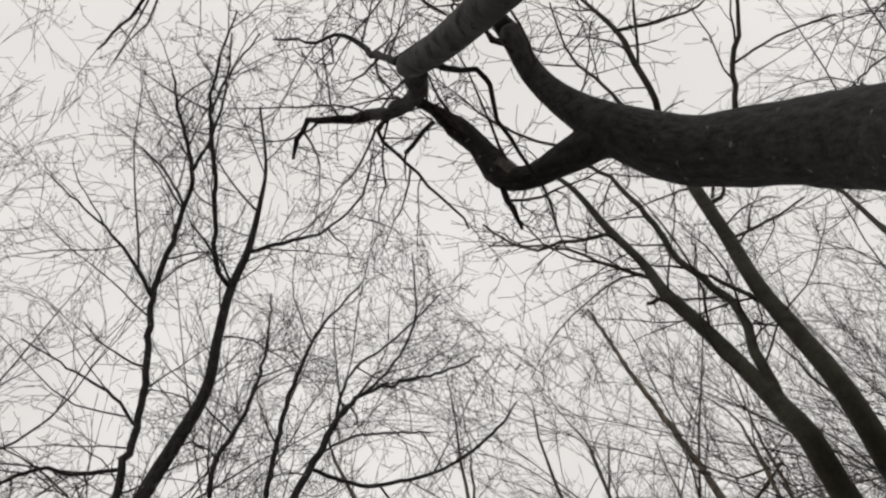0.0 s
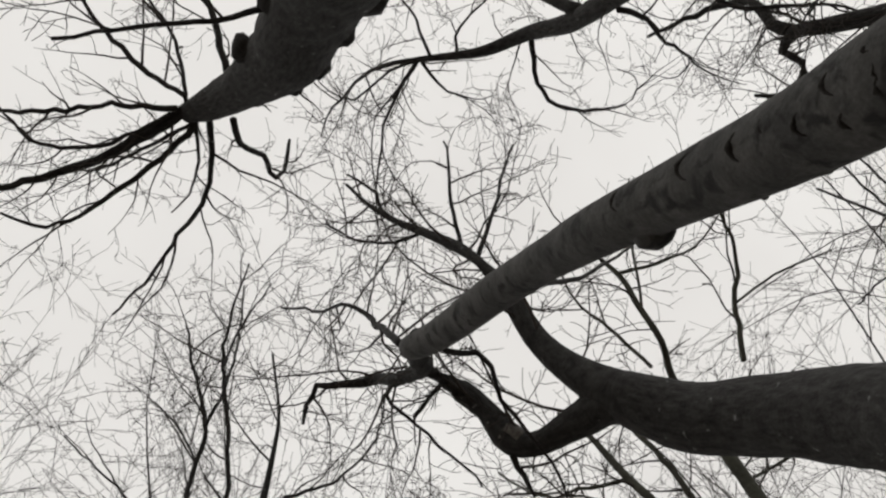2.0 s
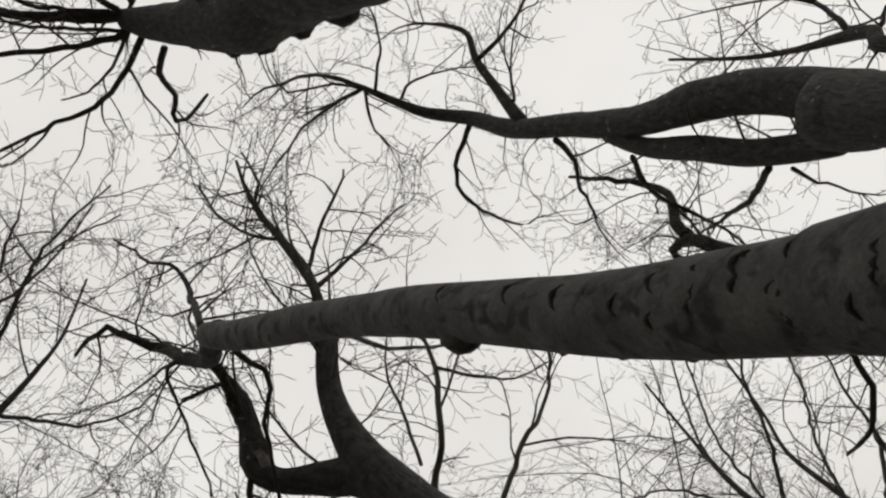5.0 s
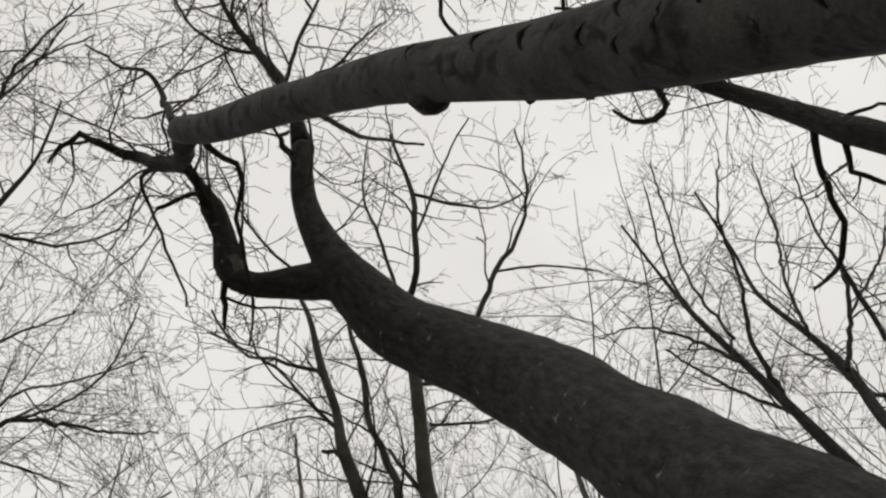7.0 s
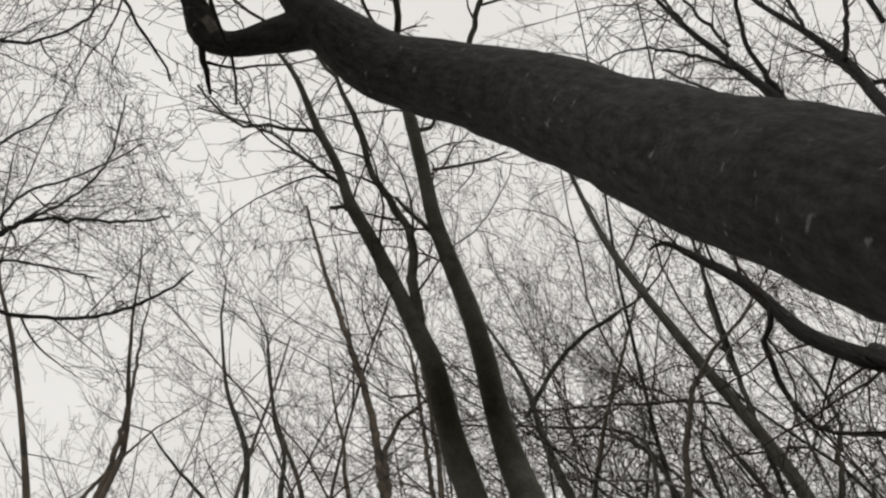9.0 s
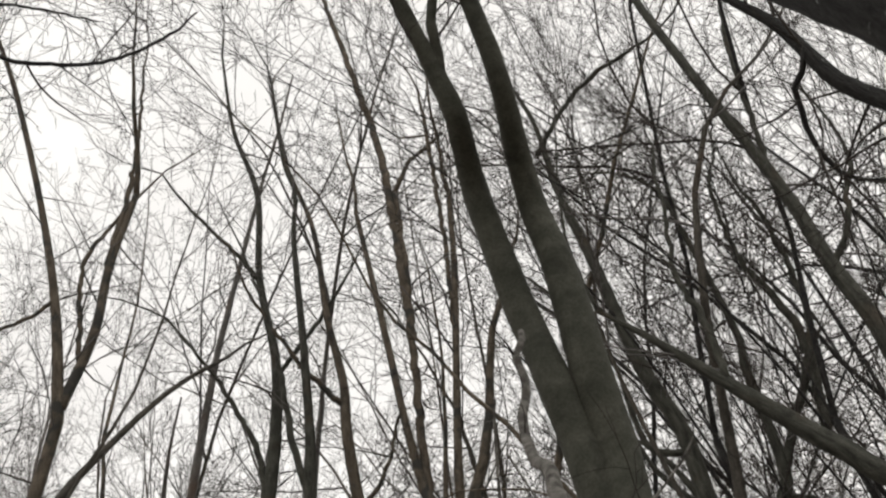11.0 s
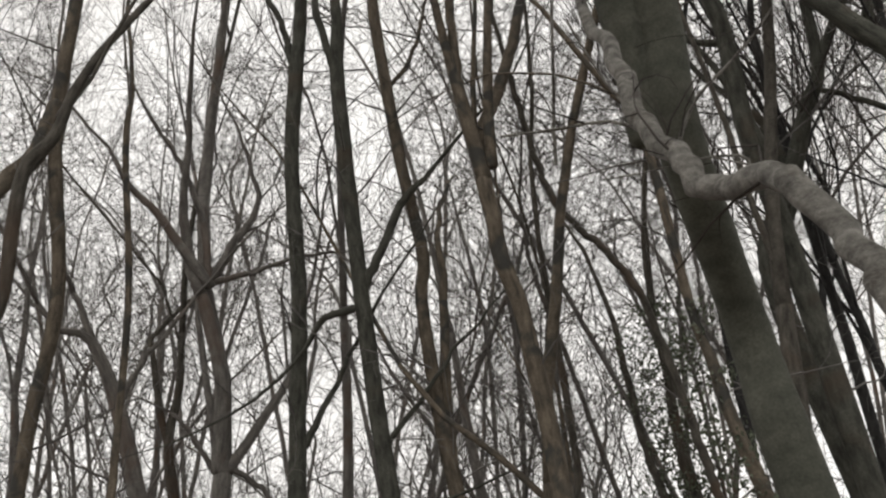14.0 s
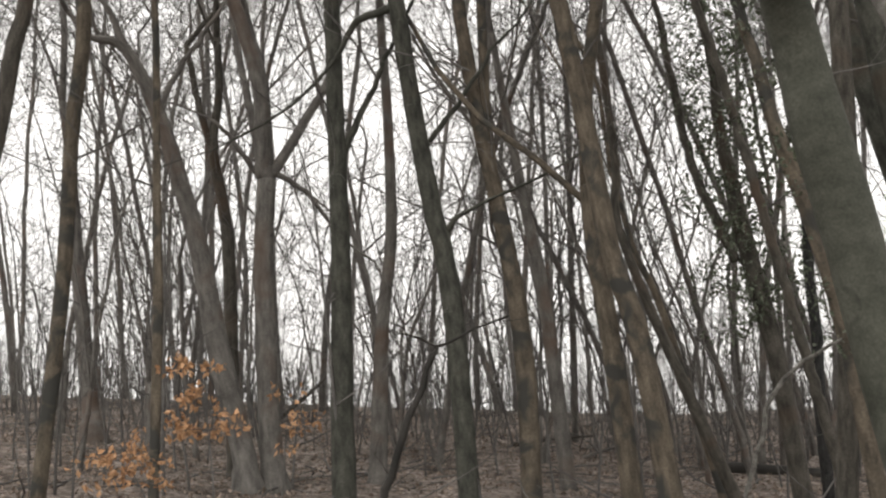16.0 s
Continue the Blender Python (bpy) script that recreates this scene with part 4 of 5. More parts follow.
t = Tree("fallen_limb", "bent pale broken limb with peeling bark", BARK_PEEL, TWIG, 13, "trees overhead")
t.limb("trunk", [(1.1, 0.85, -0.15, 0.0544), (1.02, 1.2, 1.0, 0.046), (0.936, 1.652, 1.989, 0.0385), (0.911, 1.83, 2.285, 0.0367), (0.9002, 1.9111, 2.4205, 0.0365), (0.888, 1.992, 2.556, 0.037), (0.8791, 2.0734, 2.6904, 0.0398), (0.8697, 2.165, 2.7984, 0.0374), (0.8813, 2.3066, 2.8821, 0.0396), (0.8709, 2.4574, 2.9388, 0.0396), (0.8394, 2.5802, 3.0206, 0.0408), (0.8057, 2.6612, 3.117, 0.0408), (0.7929, 2.7393, 3.2376, 0.0408), (0.7843, 2.9064, 3.4317, 0.0408), (0.7732, 3.0414, 3.6187, 0.0408), (0.7974, 3.1439, 3.8349, 0.0399), (0.7968, 3.285, 4.086, 0.0351), (0.7772, 3.4059, 4.2619, 0.0294), (0.78, 3.54, 4.52, 0.0266), (0.8, 3.57, 4.79, 0.0238), (0.85, 3.59, 5.07, 0.0209), (0.89, 3.59, 5.27, 0.0171)], 0.05)
t.limb("branch", [(0.78, 3, 3.5, 0.008), (0.68, 3.05, 3.57, 0.007), (0.53, 3.16, 3.62, 0.006), (0.3, 3.3, 3.68, 0.005)])
t.limb("branch", [(0.85, 2.87, 3.27, 0.008), (0.88, 2.85, 3.4, 0.007), (0.96, 2.81, 3.52, 0.006), (1.16, 2.73, 3.7, 0.005), (1.23, 2.68, 3.79, 0.004)])
t.limb("branch", [(0.99, 2.62, 3.09, 0.006), (0.97, 2.63, 3.16, 0.005), (0.82, 2.79, 3.22, 0.004), (0.61, 3, 3.29, 0.003)])
t.limb("branch", [(1.04, 2.44, 2.93, 0.004), (0.99, 2.5, 3.02, 0.004), (0.87, 2.63, 3.15, 0.003)])
t.limb("branch", [(0.59, 3.67, 3.76, 0.009), (0.6, 3.56, 4.08, 0.008), (0.61, 3.42, 4.4, 0.007), (0.63, 3.33, 4.58, 0.005)])
t.limb("branch", [(0.79, 3.03, 3.56, 0.005), (0.7, 3.07, 3.76, 0.005), (0.59, 3.09, 4.08, 0.005)])
t.crown(1, 0, 1.6, 0.8, 0.02, 2.4, 0.002)

t = Tree("bare_tree", "lichened limb of a leaning tree with a dangling branch", BARK_DARK, TWIG, 14, "trees overhead")
t.limb("trunk", [(5.6, 2.4, -0.5, 0.2), (5.4, 2.5, 2.5, 0.16), (3.89, 3.15, 6.51, 0.083), (3.79, 3.26, 6.79, 0.075), (3.67, 3.34, 7.08, 0.067), (3.53, 3.39, 7.39, 0.061), (3.44, 3.37, 7.71, 0.055), (3.33, 3.35, 8.14, 0.048), (3.16, 3.38, 8.56, 0.037), (2.96, 3.41, 8.98, 0.022), (2.86, 3.53, 9.08, 0.012)])
t.limb("limb", [(3.4, 3.36, 7.74, 0.027), (3.37, 3.6, 7.61, 0.023), (3.44, 3.8, 7.45, 0.023), (3.55, 3.96, 7.15, 0.019), (3.71, 4, 7.02, 0.016), (3.9, 3.88, 6.85, 0.014)])
t.tips()
t.crown(2, 0)

t = Tree("bare_tree", "slender dark tree with a kinked trunk", BARK_OCHRE, TWIG_FAR, 15, "trees of the wood")
t.limb("trunk", [(-4.91, 12.05, 0.8, 0.143), (-4.89, 12.05, 1.01, 0.092), (-4.62, 12.15, 3.48, 0.092), (-4.48, 12.13, 5.39, 0.092), (-4.24, 11.92, 7.03, 0.091), (-4.35, 11.49, 9.23, 0.091), (-4.19, 11.24, 10.98, 0.091), (-4.18, 11.13, 11.57, 0.091), (-4.44, 10.7, 13.35, 0.069), (-4.9, 10.15, 15.25, 0.054), (-5.55, 9.39, 17.4, 0.045), (-6.03, 8.83, 18.61, 0.031)])
t.limb("limb", [(-4.13, 11.15, 11.55, 0.082), (-3.84, 11.02, 12.9, 0.078), (-3.75, 10.81, 14.22, 0.068), (-3.49, 10.62, 15.79, 0.057)])
t.limb("limb", [(-4.35, 11.43, 9.58, 0.115), (-4.56, 11.48, 8.83, 0.126), (-4.84, 11.43, 8.49, 0.123)])
t.limb("limb", [(-3.99, 11.06, 12.35, 0.042), (-4.13, 10.7, 14.08, 0.04), (-3.82, 10.65, 14.97, 0.032)])
t.limb("limb", [(-3.79, 10.8, 14.21, 0.054), (-3.61, 10.56, 15.89, 0.049), (-3.56, 10.36, 17.1, 0.036), (-3.61, 9.98, 19.1, 0.022)])
t.limb("limb", [(-4.41, 10.71, 13.4, 0.035), (-4.71, 10.66, 12.95, 0.03), (-5.11, 10.55, 12.56, 0.025)])
t.crown_of_brooms(21.1)

t = Tree("bare_tree", "leaning dark tree at the wood edge", BARK_WOOD, TWIG_FAR, 16, "trees of the wood")
t.limb("trunk", [(-5.29, 10.28, 0.7, 0.153), (-5.24, 10.29, 1.15, 0.111), (-4.99, 10.36, 3.21, 0.099), (-4.65, 10.5, 5.1, 0.097), (-4.48, 10.45, 5.9, 0.086), (-4.34, 10.42, 6.39, 0.08), (-4.23, 10.25, 7.78, 0.08), (-3.93, 10.28, 8.31, 0.072), (-3.76, 10.25, 8.91, 0.06)])
t.crown_of_brooms(20.1)

t = Tree("bare_tree", "curving dark tree with a bent trunk", BARK_FAR, TWIG_FAR, 17, "trees of the wood")
t.limb("trunk", [(-2.86, 14.21, 0.68, 0.288), (-2.91, 14.2, 1.07, 0.186), (-2.93, 14.2, 1.34, 0.163), (-3.23, 14.14, 2.84, 0.157), (-3.43, 14.09, 4.18, 0.135), (-3.81, 13.82, 5.88, 0.111), (-4.22, 13.48, 6.97, 0.079), (-4.64, 13.32, 7.11, 0.047), (-4.9, 13.16, 7.44, 0.035)])
t.limb("limb", [(-4.21, 13.5, 6.91, 0.063), (-4.32, 13.38, 7.33, 0.047), (-4.47, 13.27, 7.63, 0.035)])
t.limb("limb", [(-3.84, 13.79, 5.99, 0.048), (-3.69, 13.73, 6.5, 0.044), (-3.18, 13.72, 7.21, 0.036), (-2.84, 13.7, 7.69, 0.028)])
t.crown_of_brooms(24.6)

t = Tree("bare_tree", "young pale brown sapling stem", BARK_OCHRE, TWIG_FAR, 18, "trees of the wood")
t.limb("trunk", [(-3.4, 11.51, 0.62, 0.096), (-3.39, 11.51, 0.93, 0.062), (-3.3, 11.54, 2.97, 0.058), (-3.29, 11.54, 3.75, 0.052), (-3.27, 11.54, 5.04, 0.046), (-3.19, 11.3, 6.68, 0.043), (-3.27, 10.97, 8.56, 0.042), (-3.21, 10.86, 9.32, 0.032)])
t.crown_of_brooms(21.0)

t = Tree("bare_tree", "tree with a wide forked crown", BARK_FAR, TWIG_FAR, 19, "trees of the wood")
t.limb("trunk", [(-2.54, 14.38, 0.78, 0.242), (-2.56, 14.37, 1.04, 0.172), (-2.59, 14.37, 2.01, 0.15), (-2.58, 14.37, 3.52, 0.145), (-2.56, 14.37, 4.34, 0.138), (-2.48, 14.36, 5.17, 0.138)])
t.limb("limb", [(-2.54, 14.33, 5.23, 0.115), (-2.48, 14.12, 6.39, 0.11), (-2.65, 13.91, 7.3, 0.102), (-2.77, 13.81, 7.73, 0.097)])
t.limb("limb", [(-2.64, 13.8, 7.89, 0.092), (-3.01, 13.63, 8.38, 0.079), (-3.4, 13.43, 8.95, 0.063), (-3.79, 13.24, 9.34, 0.046), (-4.09, 13.04, 9.9, 0.029)])
t.limb("limb", [(-2.66, 13.78, 7.98, 0.063), (-2.77, 13.58, 8.91, 0.055), (-3.08, 13.35, 9.76, 0.042), (-3.55, 13.08, 10.5, 0.025)])
t.limb("limb", [(-2.62, 13.79, 7.98, 0.071), (-2.29, 13.73, 8.59, 0.064), (-1.96, 13.69, 9.08, 0.047), (-2.01, 13.57, 9.65, 0.034), (-2.25, 13.38, 10.44, 0.022)])
t.limb("limb", [(-2.4, 14.35, 5.25, 0.09), (-2.11, 14.4, 5.7, 0.074), (-1.85, 14.43, 6.12, 0.067), (-1.61, 14.45, 6.49, 0.059), (-1.43, 14.46, 6.93, 0.042)])
t.limb("limb", [(-2.56, 14.33, 5.21, 0.045), (-2.88, 14.18, 5.69, 0.037), (-3.02, 14.11, 5.91, 0.032), (-3.21, 14.04, 6.06, 0.02)])
t.limb("limb", [(-2.64, 13.79, 7.93, 0.054), (-2.13, 13.85, 8.08, 0.042), (-1.38, 13.9, 8.34, 0.03), (-0.69, 13.93, 8.42, 0.017)])
t.limb("limb", [(-2.42, 14.33, 5.33, 0.049), (-1.95, 14.47, 4.99, 0.041), (-1.57, 14.52, 4.46, 0.029)])
t.crown_of_brooms(26.5)

t = Tree("bare_tree", "straight dark-barked tree among slender ones", BARK_MOSS, TWIG_FAR, 20, "trees of the wood")
t.limb("trunk", [(-1.48, 13.32, 0.63, 0.166), (-1.44, 13.32, 1.98, 0.147), (-1.36, 13.33, 3.91, 0.132), (-1.32, 13.21, 5.74, 0.118), (-1.27, 12.95, 7.25, 0.11), (-1.33, 12.6, 9.17, 0.11), (-1.26, 12.39, 10.41, 0.11), (-1.15, 12.19, 11.66, 0.098), (-1.15, 11.95, 12.98, 0.078), (-1.43, 11.63, 14.64, 0.063), (-1.5, 11.29, 16.57, 0.056), (-1.98, 10.92, 18.21, 0.039), (-2.27, 10.49, 20.33, 0.024)])
t.limb("limb", [(-1.32, 13.32, 5.08, 0.057), (-0.97, 13.24, 5.74, 0.046), (-0.53, 13.12, 6.54, 0.031)])
t.limb("limb", [(-1.24, 12.4, 10.41, 0.06), (-1.46, 12.19, 11.46, 0.048), (-2.02, 11.92, 12.54, 0.036), (-2.64, 11.65, 13.33, 0.023)])
t.limb("limb", [(-1.43, 11.64, 14.58, 0.048), (-1.85, 11.48, 15.14, 0.039), (-2.71, 11.14, 16.12, 0.025)])
t.limb("limb", [(-1.13, 12.01, 12.69, 0.041), (-0.56, 11.89, 13.57, 0.038), (-0.04, 11.75, 14.48, 0.029)])
t.crown_of_brooms(22.8)

t = Tree("bare_tree", "straight dark tree with a broken side stub", BARK_MOSS, TWIG_FAR, 21, "trees of the wood")
t.limb("trunk", [(0.13, 13, 0.34, 0.229), (0.12, 13, 0.54, 0.148), (0.08, 13, 2.76, 0.134), (0, 13, 3.76, 0.128), (-0.09, 13, 4.22, 0.125), (-0.25, 12.9, 5.57, 0.119), (-0.39, 12.65, 7.06, 0.111), (-0.61, 12.14, 10.02, 0.111), (-0.61, 11.9, 11.4, 0.078), (-0.69, 11.62, 13.06, 0.064), (-0.82, 11.25, 15.15, 0.048), (-0.8, 11.07, 16.26, 0.04), (-1.01, 10.91, 17.12, 0.037), (-1.23, 10.53, 19.18, 0.023)])
t.limb("limb", [(-0.05, 13, 3.88, 0.051), (0.1, 13, 4.07, 0.048), (0.24, 13, 4.18, 0.029)])
t.limb("limb", [(-0.38, 12.63, 7.17, 0.077), (-0.11, 12.54, 7.71, 0.066), (0.2, 12.43, 8.38, 0.059), (0.74, 12.31, 8.96, 0.032)])
t.limb("limb", [(-0.51, 12.66, 6.94, 0.061), (-0.91, 12.66, 6.8, 0.049), (-1.22, 12.71, 6.34, 0.03)])
t.limb("limb", [(-0.11, 12.97, 5.15, 0.041), (0.41, 12.87, 5.75, 0.034), (0.9, 12.73, 6.4, 0.023)])
t.limb("limb", [(-0.63, 12.08, 10.35, 0.059), (-0.87, 11.9, 11.29, 0.056), (-1.1, 11.64, 12.73, 0.041), (-1.36, 11.41, 13.92, 0.028)])
t.crown_of_brooms(21.7)

t = Tree("bare_tree", "grey-brown tree with scarred bark", BARK_OCHRE, TWIG_FAR, 22, "trees of the wood")
t.limb("trunk", [(0.9, 13.17, 0.26, 0.22), (0.9, 13.17, 0.46, 0.142), (0.95, 13.17, 2.23, 0.131), (0.84, 13.17, 3.73, 0.115), (0.58, 13.09, 5.56, 0.102), (0.43, 12.84, 7.08, 0.09), (0.48, 12.72, 7.74, 0.09), (0.23, 12.48, 9.19, 0.09), (-0.04, 12.1, 11.4, 0.088), (-0.07, 11.93, 12.38, 0.073), (-0.3, 11.7, 13.73, 0.057), (-0.49, 11.37, 15.59, 0.045), (-0.99, 11.04, 17.31, 0.032), (-1.25, 10.69, 19.21, 0.023)])
t.limb("limb", [(0.74, 13.18, 4.12, 0.082), (0.7, 13.09, 5.55, 0.072), (0.73, 12.83, 7.05, 0.064)])
t.limb("limb", [(-0.08, 12, 12.02, 0.054), (-0.58, 11.89, 12.55, 0.045), (-1.11, 11.72, 13.31, 0.032), (-1.65, 11.49, 14.29, 0.024)])
t.limb("limb", [(0.1, 12.3, 10.25, 0.038), (0.48, 12.2, 10.78, 0.035), (0.83, 11.98, 11.94, 0.022)])
t.crown_of_brooms(21.7)

t = Tree("bare_tree", "dark tree forking into upright stems", BARK_OCHRE, TWIG_FAR, 23, "trees of the wood")
t.limb("trunk", [(2.32, 11.26, 0.07, 0.217), (2.27, 11.27, 0.52, 0.14), (2.11, 11.3, 2.26, 0.125), (1.88, 11.34, 3.35, 0.115), (1.73, 11.37, 4.95, 0.115), (1.61, 11.27, 5.76, 0.111), (1.53, 11.2, 6.3, 0.105), (1.35, 11.13, 6.91, 0.105), (1.3, 11.06, 7.41, 0.105), (1.22, 11, 7.91, 0.105)])
t.limb("limb", [(1.24, 11, 7.9, 0.101), (1.02, 10.85, 9, 0.09), (0.78, 10.68, 10.31, 0.059), (0.58, 10.45, 11.93, 0.054), (0.3, 10.14, 14.07, 0.04)])
t.limb("limb", [(1.34, 10.96, 8.08, 0.08), (1.35, 10.85, 8.79, 0.075), (1.44, 10.63, 10.14, 0.059), (1.7, 10.17, 12.95, 0.052), (1.78, 9.9, 14.64, 0.041)])
t.limb("limb", [(1, 10.83, 9.17, 0.068), (0.96, 10.65, 10.39, 0.063), (0.96, 10.22, 13.24, 0.052), (0.9, 9.99, 14.8, 0.046)])
t.limb("limb", [(0.96, 10.43, 11.84, 0.069), (0.77, 9.93, 15.32, 0.067), (0.4, 9.62, 17.52, 0.058), (-0.04, 9.3, 19.69, 0.046), (-0.47, 8.91, 22.21, 0.031)])
t.limb("limb", [(1.59, 10.37, 11.72, 0.04), (1.62, 10.08, 13.6, 0.04), (1.54, 9.7, 16.24, 0.035), (1.48, 9.54, 17.33, 0.021)])
t.crown_of_brooms(19.3)

t = Tree("bare_tree", "dark knotty tree beside the clearing", BARK_OCHRE, TWIG_FAR, 24, "trees of the wood")
t.limb("trunk", [(2, 12.04, 0.11, 0.202), (1.98, 12.04, 0.48, 0.13), (1.92, 12.05, 2.1, 0.123), (1.82, 12.06, 3.47, 0.115), (1.8, 12.07, 4.25, 0.096)])
t.crown_of_brooms(21.1)

t = Tree("bare_tree", "tall dark tree with a bow in its trunk", BARK_MOSS, TWIG_FAR, 25, "trees of the wood")
t.limb("trunk", [(5, 9.8, -0.3, 0.15), (4.75, 9.8, 2.2, 0.14), (4.5, 9.92, 5.73, 0.13), (4.33, 9.81, 6.92, 0.124), (4.19, 9.74, 7.78, 0.115), (4.11, 9.56, 9.13, 0.107), (3.9, 9.52, 9.95, 0.104), (3.74, 9.44, 10.92, 0.092), (3.59, 9.32, 12.09, 0.08), (3.35, 9.17, 13.64, 0.064), (3.21, 8.97, 15.33, 0.038), (2.78, 8.85, 17.06, 0.025)])
t.limb("limb", [(4.06, 9.62, 8.89, 0.053), (3.67, 9.75, 9.1, 0.043), (3.58, 9.67, 9.8, 0.033)])
t.limb("limb", [(4.35, 9.73, 7.36, 0.08), (4.14, 9.7, 8.16, 0.055), (3.83, 9.72, 8.89, 0.032), (3.5, 9.77, 9.32, 0.018)])
t.limb("limb", [(3.16, 9.11, 14.48, 0.045), (3.89, 8.66, 15.51, 0.043), (4.72, 8.18, 15.93, 0.033), (5.28, 7.81, 16.01, 0.024)])
t.crown_of_brooms(19.6)

t = Tree("bare_tree", "dark tree with a long raking limb", BARK_MOSS, TWIG_FAR, 26, "trees of the wood")
t.limb("trunk", [(6.6, 8, -0.6, 0.2), (6.2, 7.9, 3, 0.17), (5.68, 7.98, 6.58, 0.125), (5.29, 8.1, 7.48, 0.121), (4.92, 8.25, 8.08, 0.113), (4.35, 8.43, 8.96, 0.079), (3.69, 8.6, 9.91, 0.045), (3.21, 8.71, 10.51, 0.029)])
t.limb("limb", [(4.37, 8.42, 8.95, 0.053), (4.35, 8.37, 9.35, 0.051), (4.32, 8.29, 10.02, 0.045), (4.18, 8.27, 10.61, 0.039), (4.28, 8.09, 11.56, 0.029)])
t.crown_of_brooms(17.1)

t = Tree("bare_tree", "dark upright bare tree", BARK_MOSS, TWIG_FAR, 27, "trees of the wood")
t.limb("trunk", [(5.3, 10.4, -0.4, 0.16), (5.2, 10.4, 1.6, 0.15), (4.61, 10.88, 6.16, 0.135), (4.87, 10.6, 7.17, 0.126), (5.22, 10.23, 8.28, 0.101), (5.43, 10.03, 8.83, 0.081), (5.38, 9.79, 10.3, 0.066), (5.4, 9.65, 11.03, 0.055), (5.11, 9.41, 13.32, 0.039)])
t.limb("limb", [(5.43, 10.03, 8.83, 0.066), (6.1, 9.38, 10.2, 0.06), (6.26, 9.13, 11, 0.05), (6.18, 8.91, 12.41, 0.037)])
t.limb("limb", [(4.97, 10.5, 7.46, 0.077), (4.75, 10.46, 8.29, 0.066), (4.59, 10.49, 8.5, 0.048)])
t.limb("limb", [(5.34, 10.13, 8.55, 0.04), (5.82, 9.92, 8.2, 0.039), (6.3, 9.7, 7.79, 0.034), (6.64, 9.52, 7.53, 0.034)])
t.limb("limb", [(6, 9.64, 9.13, 0.073), (6.11, 9.35, 10.34, 0.068), (5.98, 9.28, 11.15, 0.055), (5.71, 9.27, 12.1, 0.041), (5.67, 9.06, 13.39, 0.03)])
t.crown_of_brooms(20.9)

t = Tree("bare_tree", "dark bare tree with forked stem", BARK_MOSS, TWIG_FAR, 28, "trees of the wood")
t.limb("trunk", [(6.8, 7.9, -0.6, 0.2), (6.3, 8.1, 3, 0.18), (6.17, 7.98, 8.03, 0.118), (6.1, 7.83, 9.2, 0.111), (5.93, 7.78, 10.26, 0.103), (5.79, 7.66, 11.58, 0.087), (5.32, 7.53, 14.38, 0.074), (4.92, 7.36, 17.08, 0.059), (4.74, 6.97, 20.18, 0.039)])
t.limb("limb", [(5.95, 7.78, 10.15, 0.051), (6.2, 7.52, 10.51, 0.041), (6.36, 7.29, 11.07, 0.035)])
t.limb("limb", [(5.75, 7.63, 11.94, 0.038), (5.86, 7.08, 14.59, 0.035), (6.18, 6.46, 16.4, 0.023)])
t.crown_of_brooms(22.7)

t = Tree("bare_tree", "reddish leaning tree trunk", BARK_WOOD, TWIG_FAR, 29, "trees of the wood")
t.limb("trunk", [(3.54, 9.89, -0.06, 0.164), (3.61, 9.86, 0.51, 0.106), (3.81, 9.78, 2.08, 0.106), (4, 9.71, 3.89, 0.105), (4.09, 9.61, 5.42, 0.095)])
t.crown_of_brooms(19.6)

t = Tree("bare_tree", "dark bare tree clad in ivy", BARK_WOOD, TWIG_FAR, 30, "trees of the wood")
t.limb("trunk", [(4.38, 13.3, -0.08, 0.2), (4.35, 13.31, 0.22, 0.129), (4.24, 13.34, 2.01, 0.125), (4.04, 13.4, 3.54, 0.12), (3.87, 13.42, 5.16, 0.084), (3.83, 13.29, 5.92, 0.061), (3.72, 13.15, 6.81, 0.046)])
t.limb("limb", [(3.87, 13.45, 3.41, 0.068), (3.46, 13.57, 4.85, 0.062), (3.29, 13.42, 6.01, 0.054), (3.19, 13.3, 6.79, 0.043)])
t.ivy(2.6, 8.6, 4600, 0.7)
t.crown_of_brooms(23.1)

t = Tree("bare_tree", "thin leaning bare forest tree", BARK_WOOD, TWIG_FAR, 31, "trees of the wood")
t.limb("trunk", [(4.6, 12.2, -0.2, 0.07), (3.73, 12.4, 5.27, 0.058), (3.2, 12.24, 7.07, 0.053), (2.4, 12.24, 8.13, 0.047), (2.08, 12.11, 9.19, 0.047), (1.82, 11.93, 10.5, 0.038), (1.67, 11.78, 11.49, 0.026)])
t.crown_of_brooms(22.2)

t = Tree("bare_tree", "leaning dark tree near the big beech", BARK_OCHRE, TWIG_FAR, 32, "trees of the wood")
t.limb("trunk", [(3.76, 9.27, -0.08, 0.132), (3.71, 9.29, 0.55, 0.085), (3.62, 9.32, 2.06, 0.085), (3.5, 9.37, 2.96, 0.084), (3.25, 9.46, 4.15, 0.07), (3.16, 9.49, 4.85, 0.06), (3.04, 9.47, 5.44, 0.053), (2.8, 9.26, 7.52, 0.049), (2.55, 9.27, 7.97, 0.037)])
t.ivy(2.2, 5.5, 500, 0.35)
t.crown_of_brooms(19.0)

t = Tree("bare_tree", "slim dark bare tree", BARK_FAR, TWIG_FAR, 33, "trees of the wood")
t.limb("trunk", [(-1.23, 15.45, 0.56, 0.234), (-1.21, 15.45, 0.76, 0.151), (-1, 15.47, 3.06, 0.103), (-0.79, 15.48, 4.41, 0.092), (-0.72, 15.28, 6.02, 0.079), (-0.72, 14.94, 7.7, 0.066)])
t.crown_of_brooms(26.5)

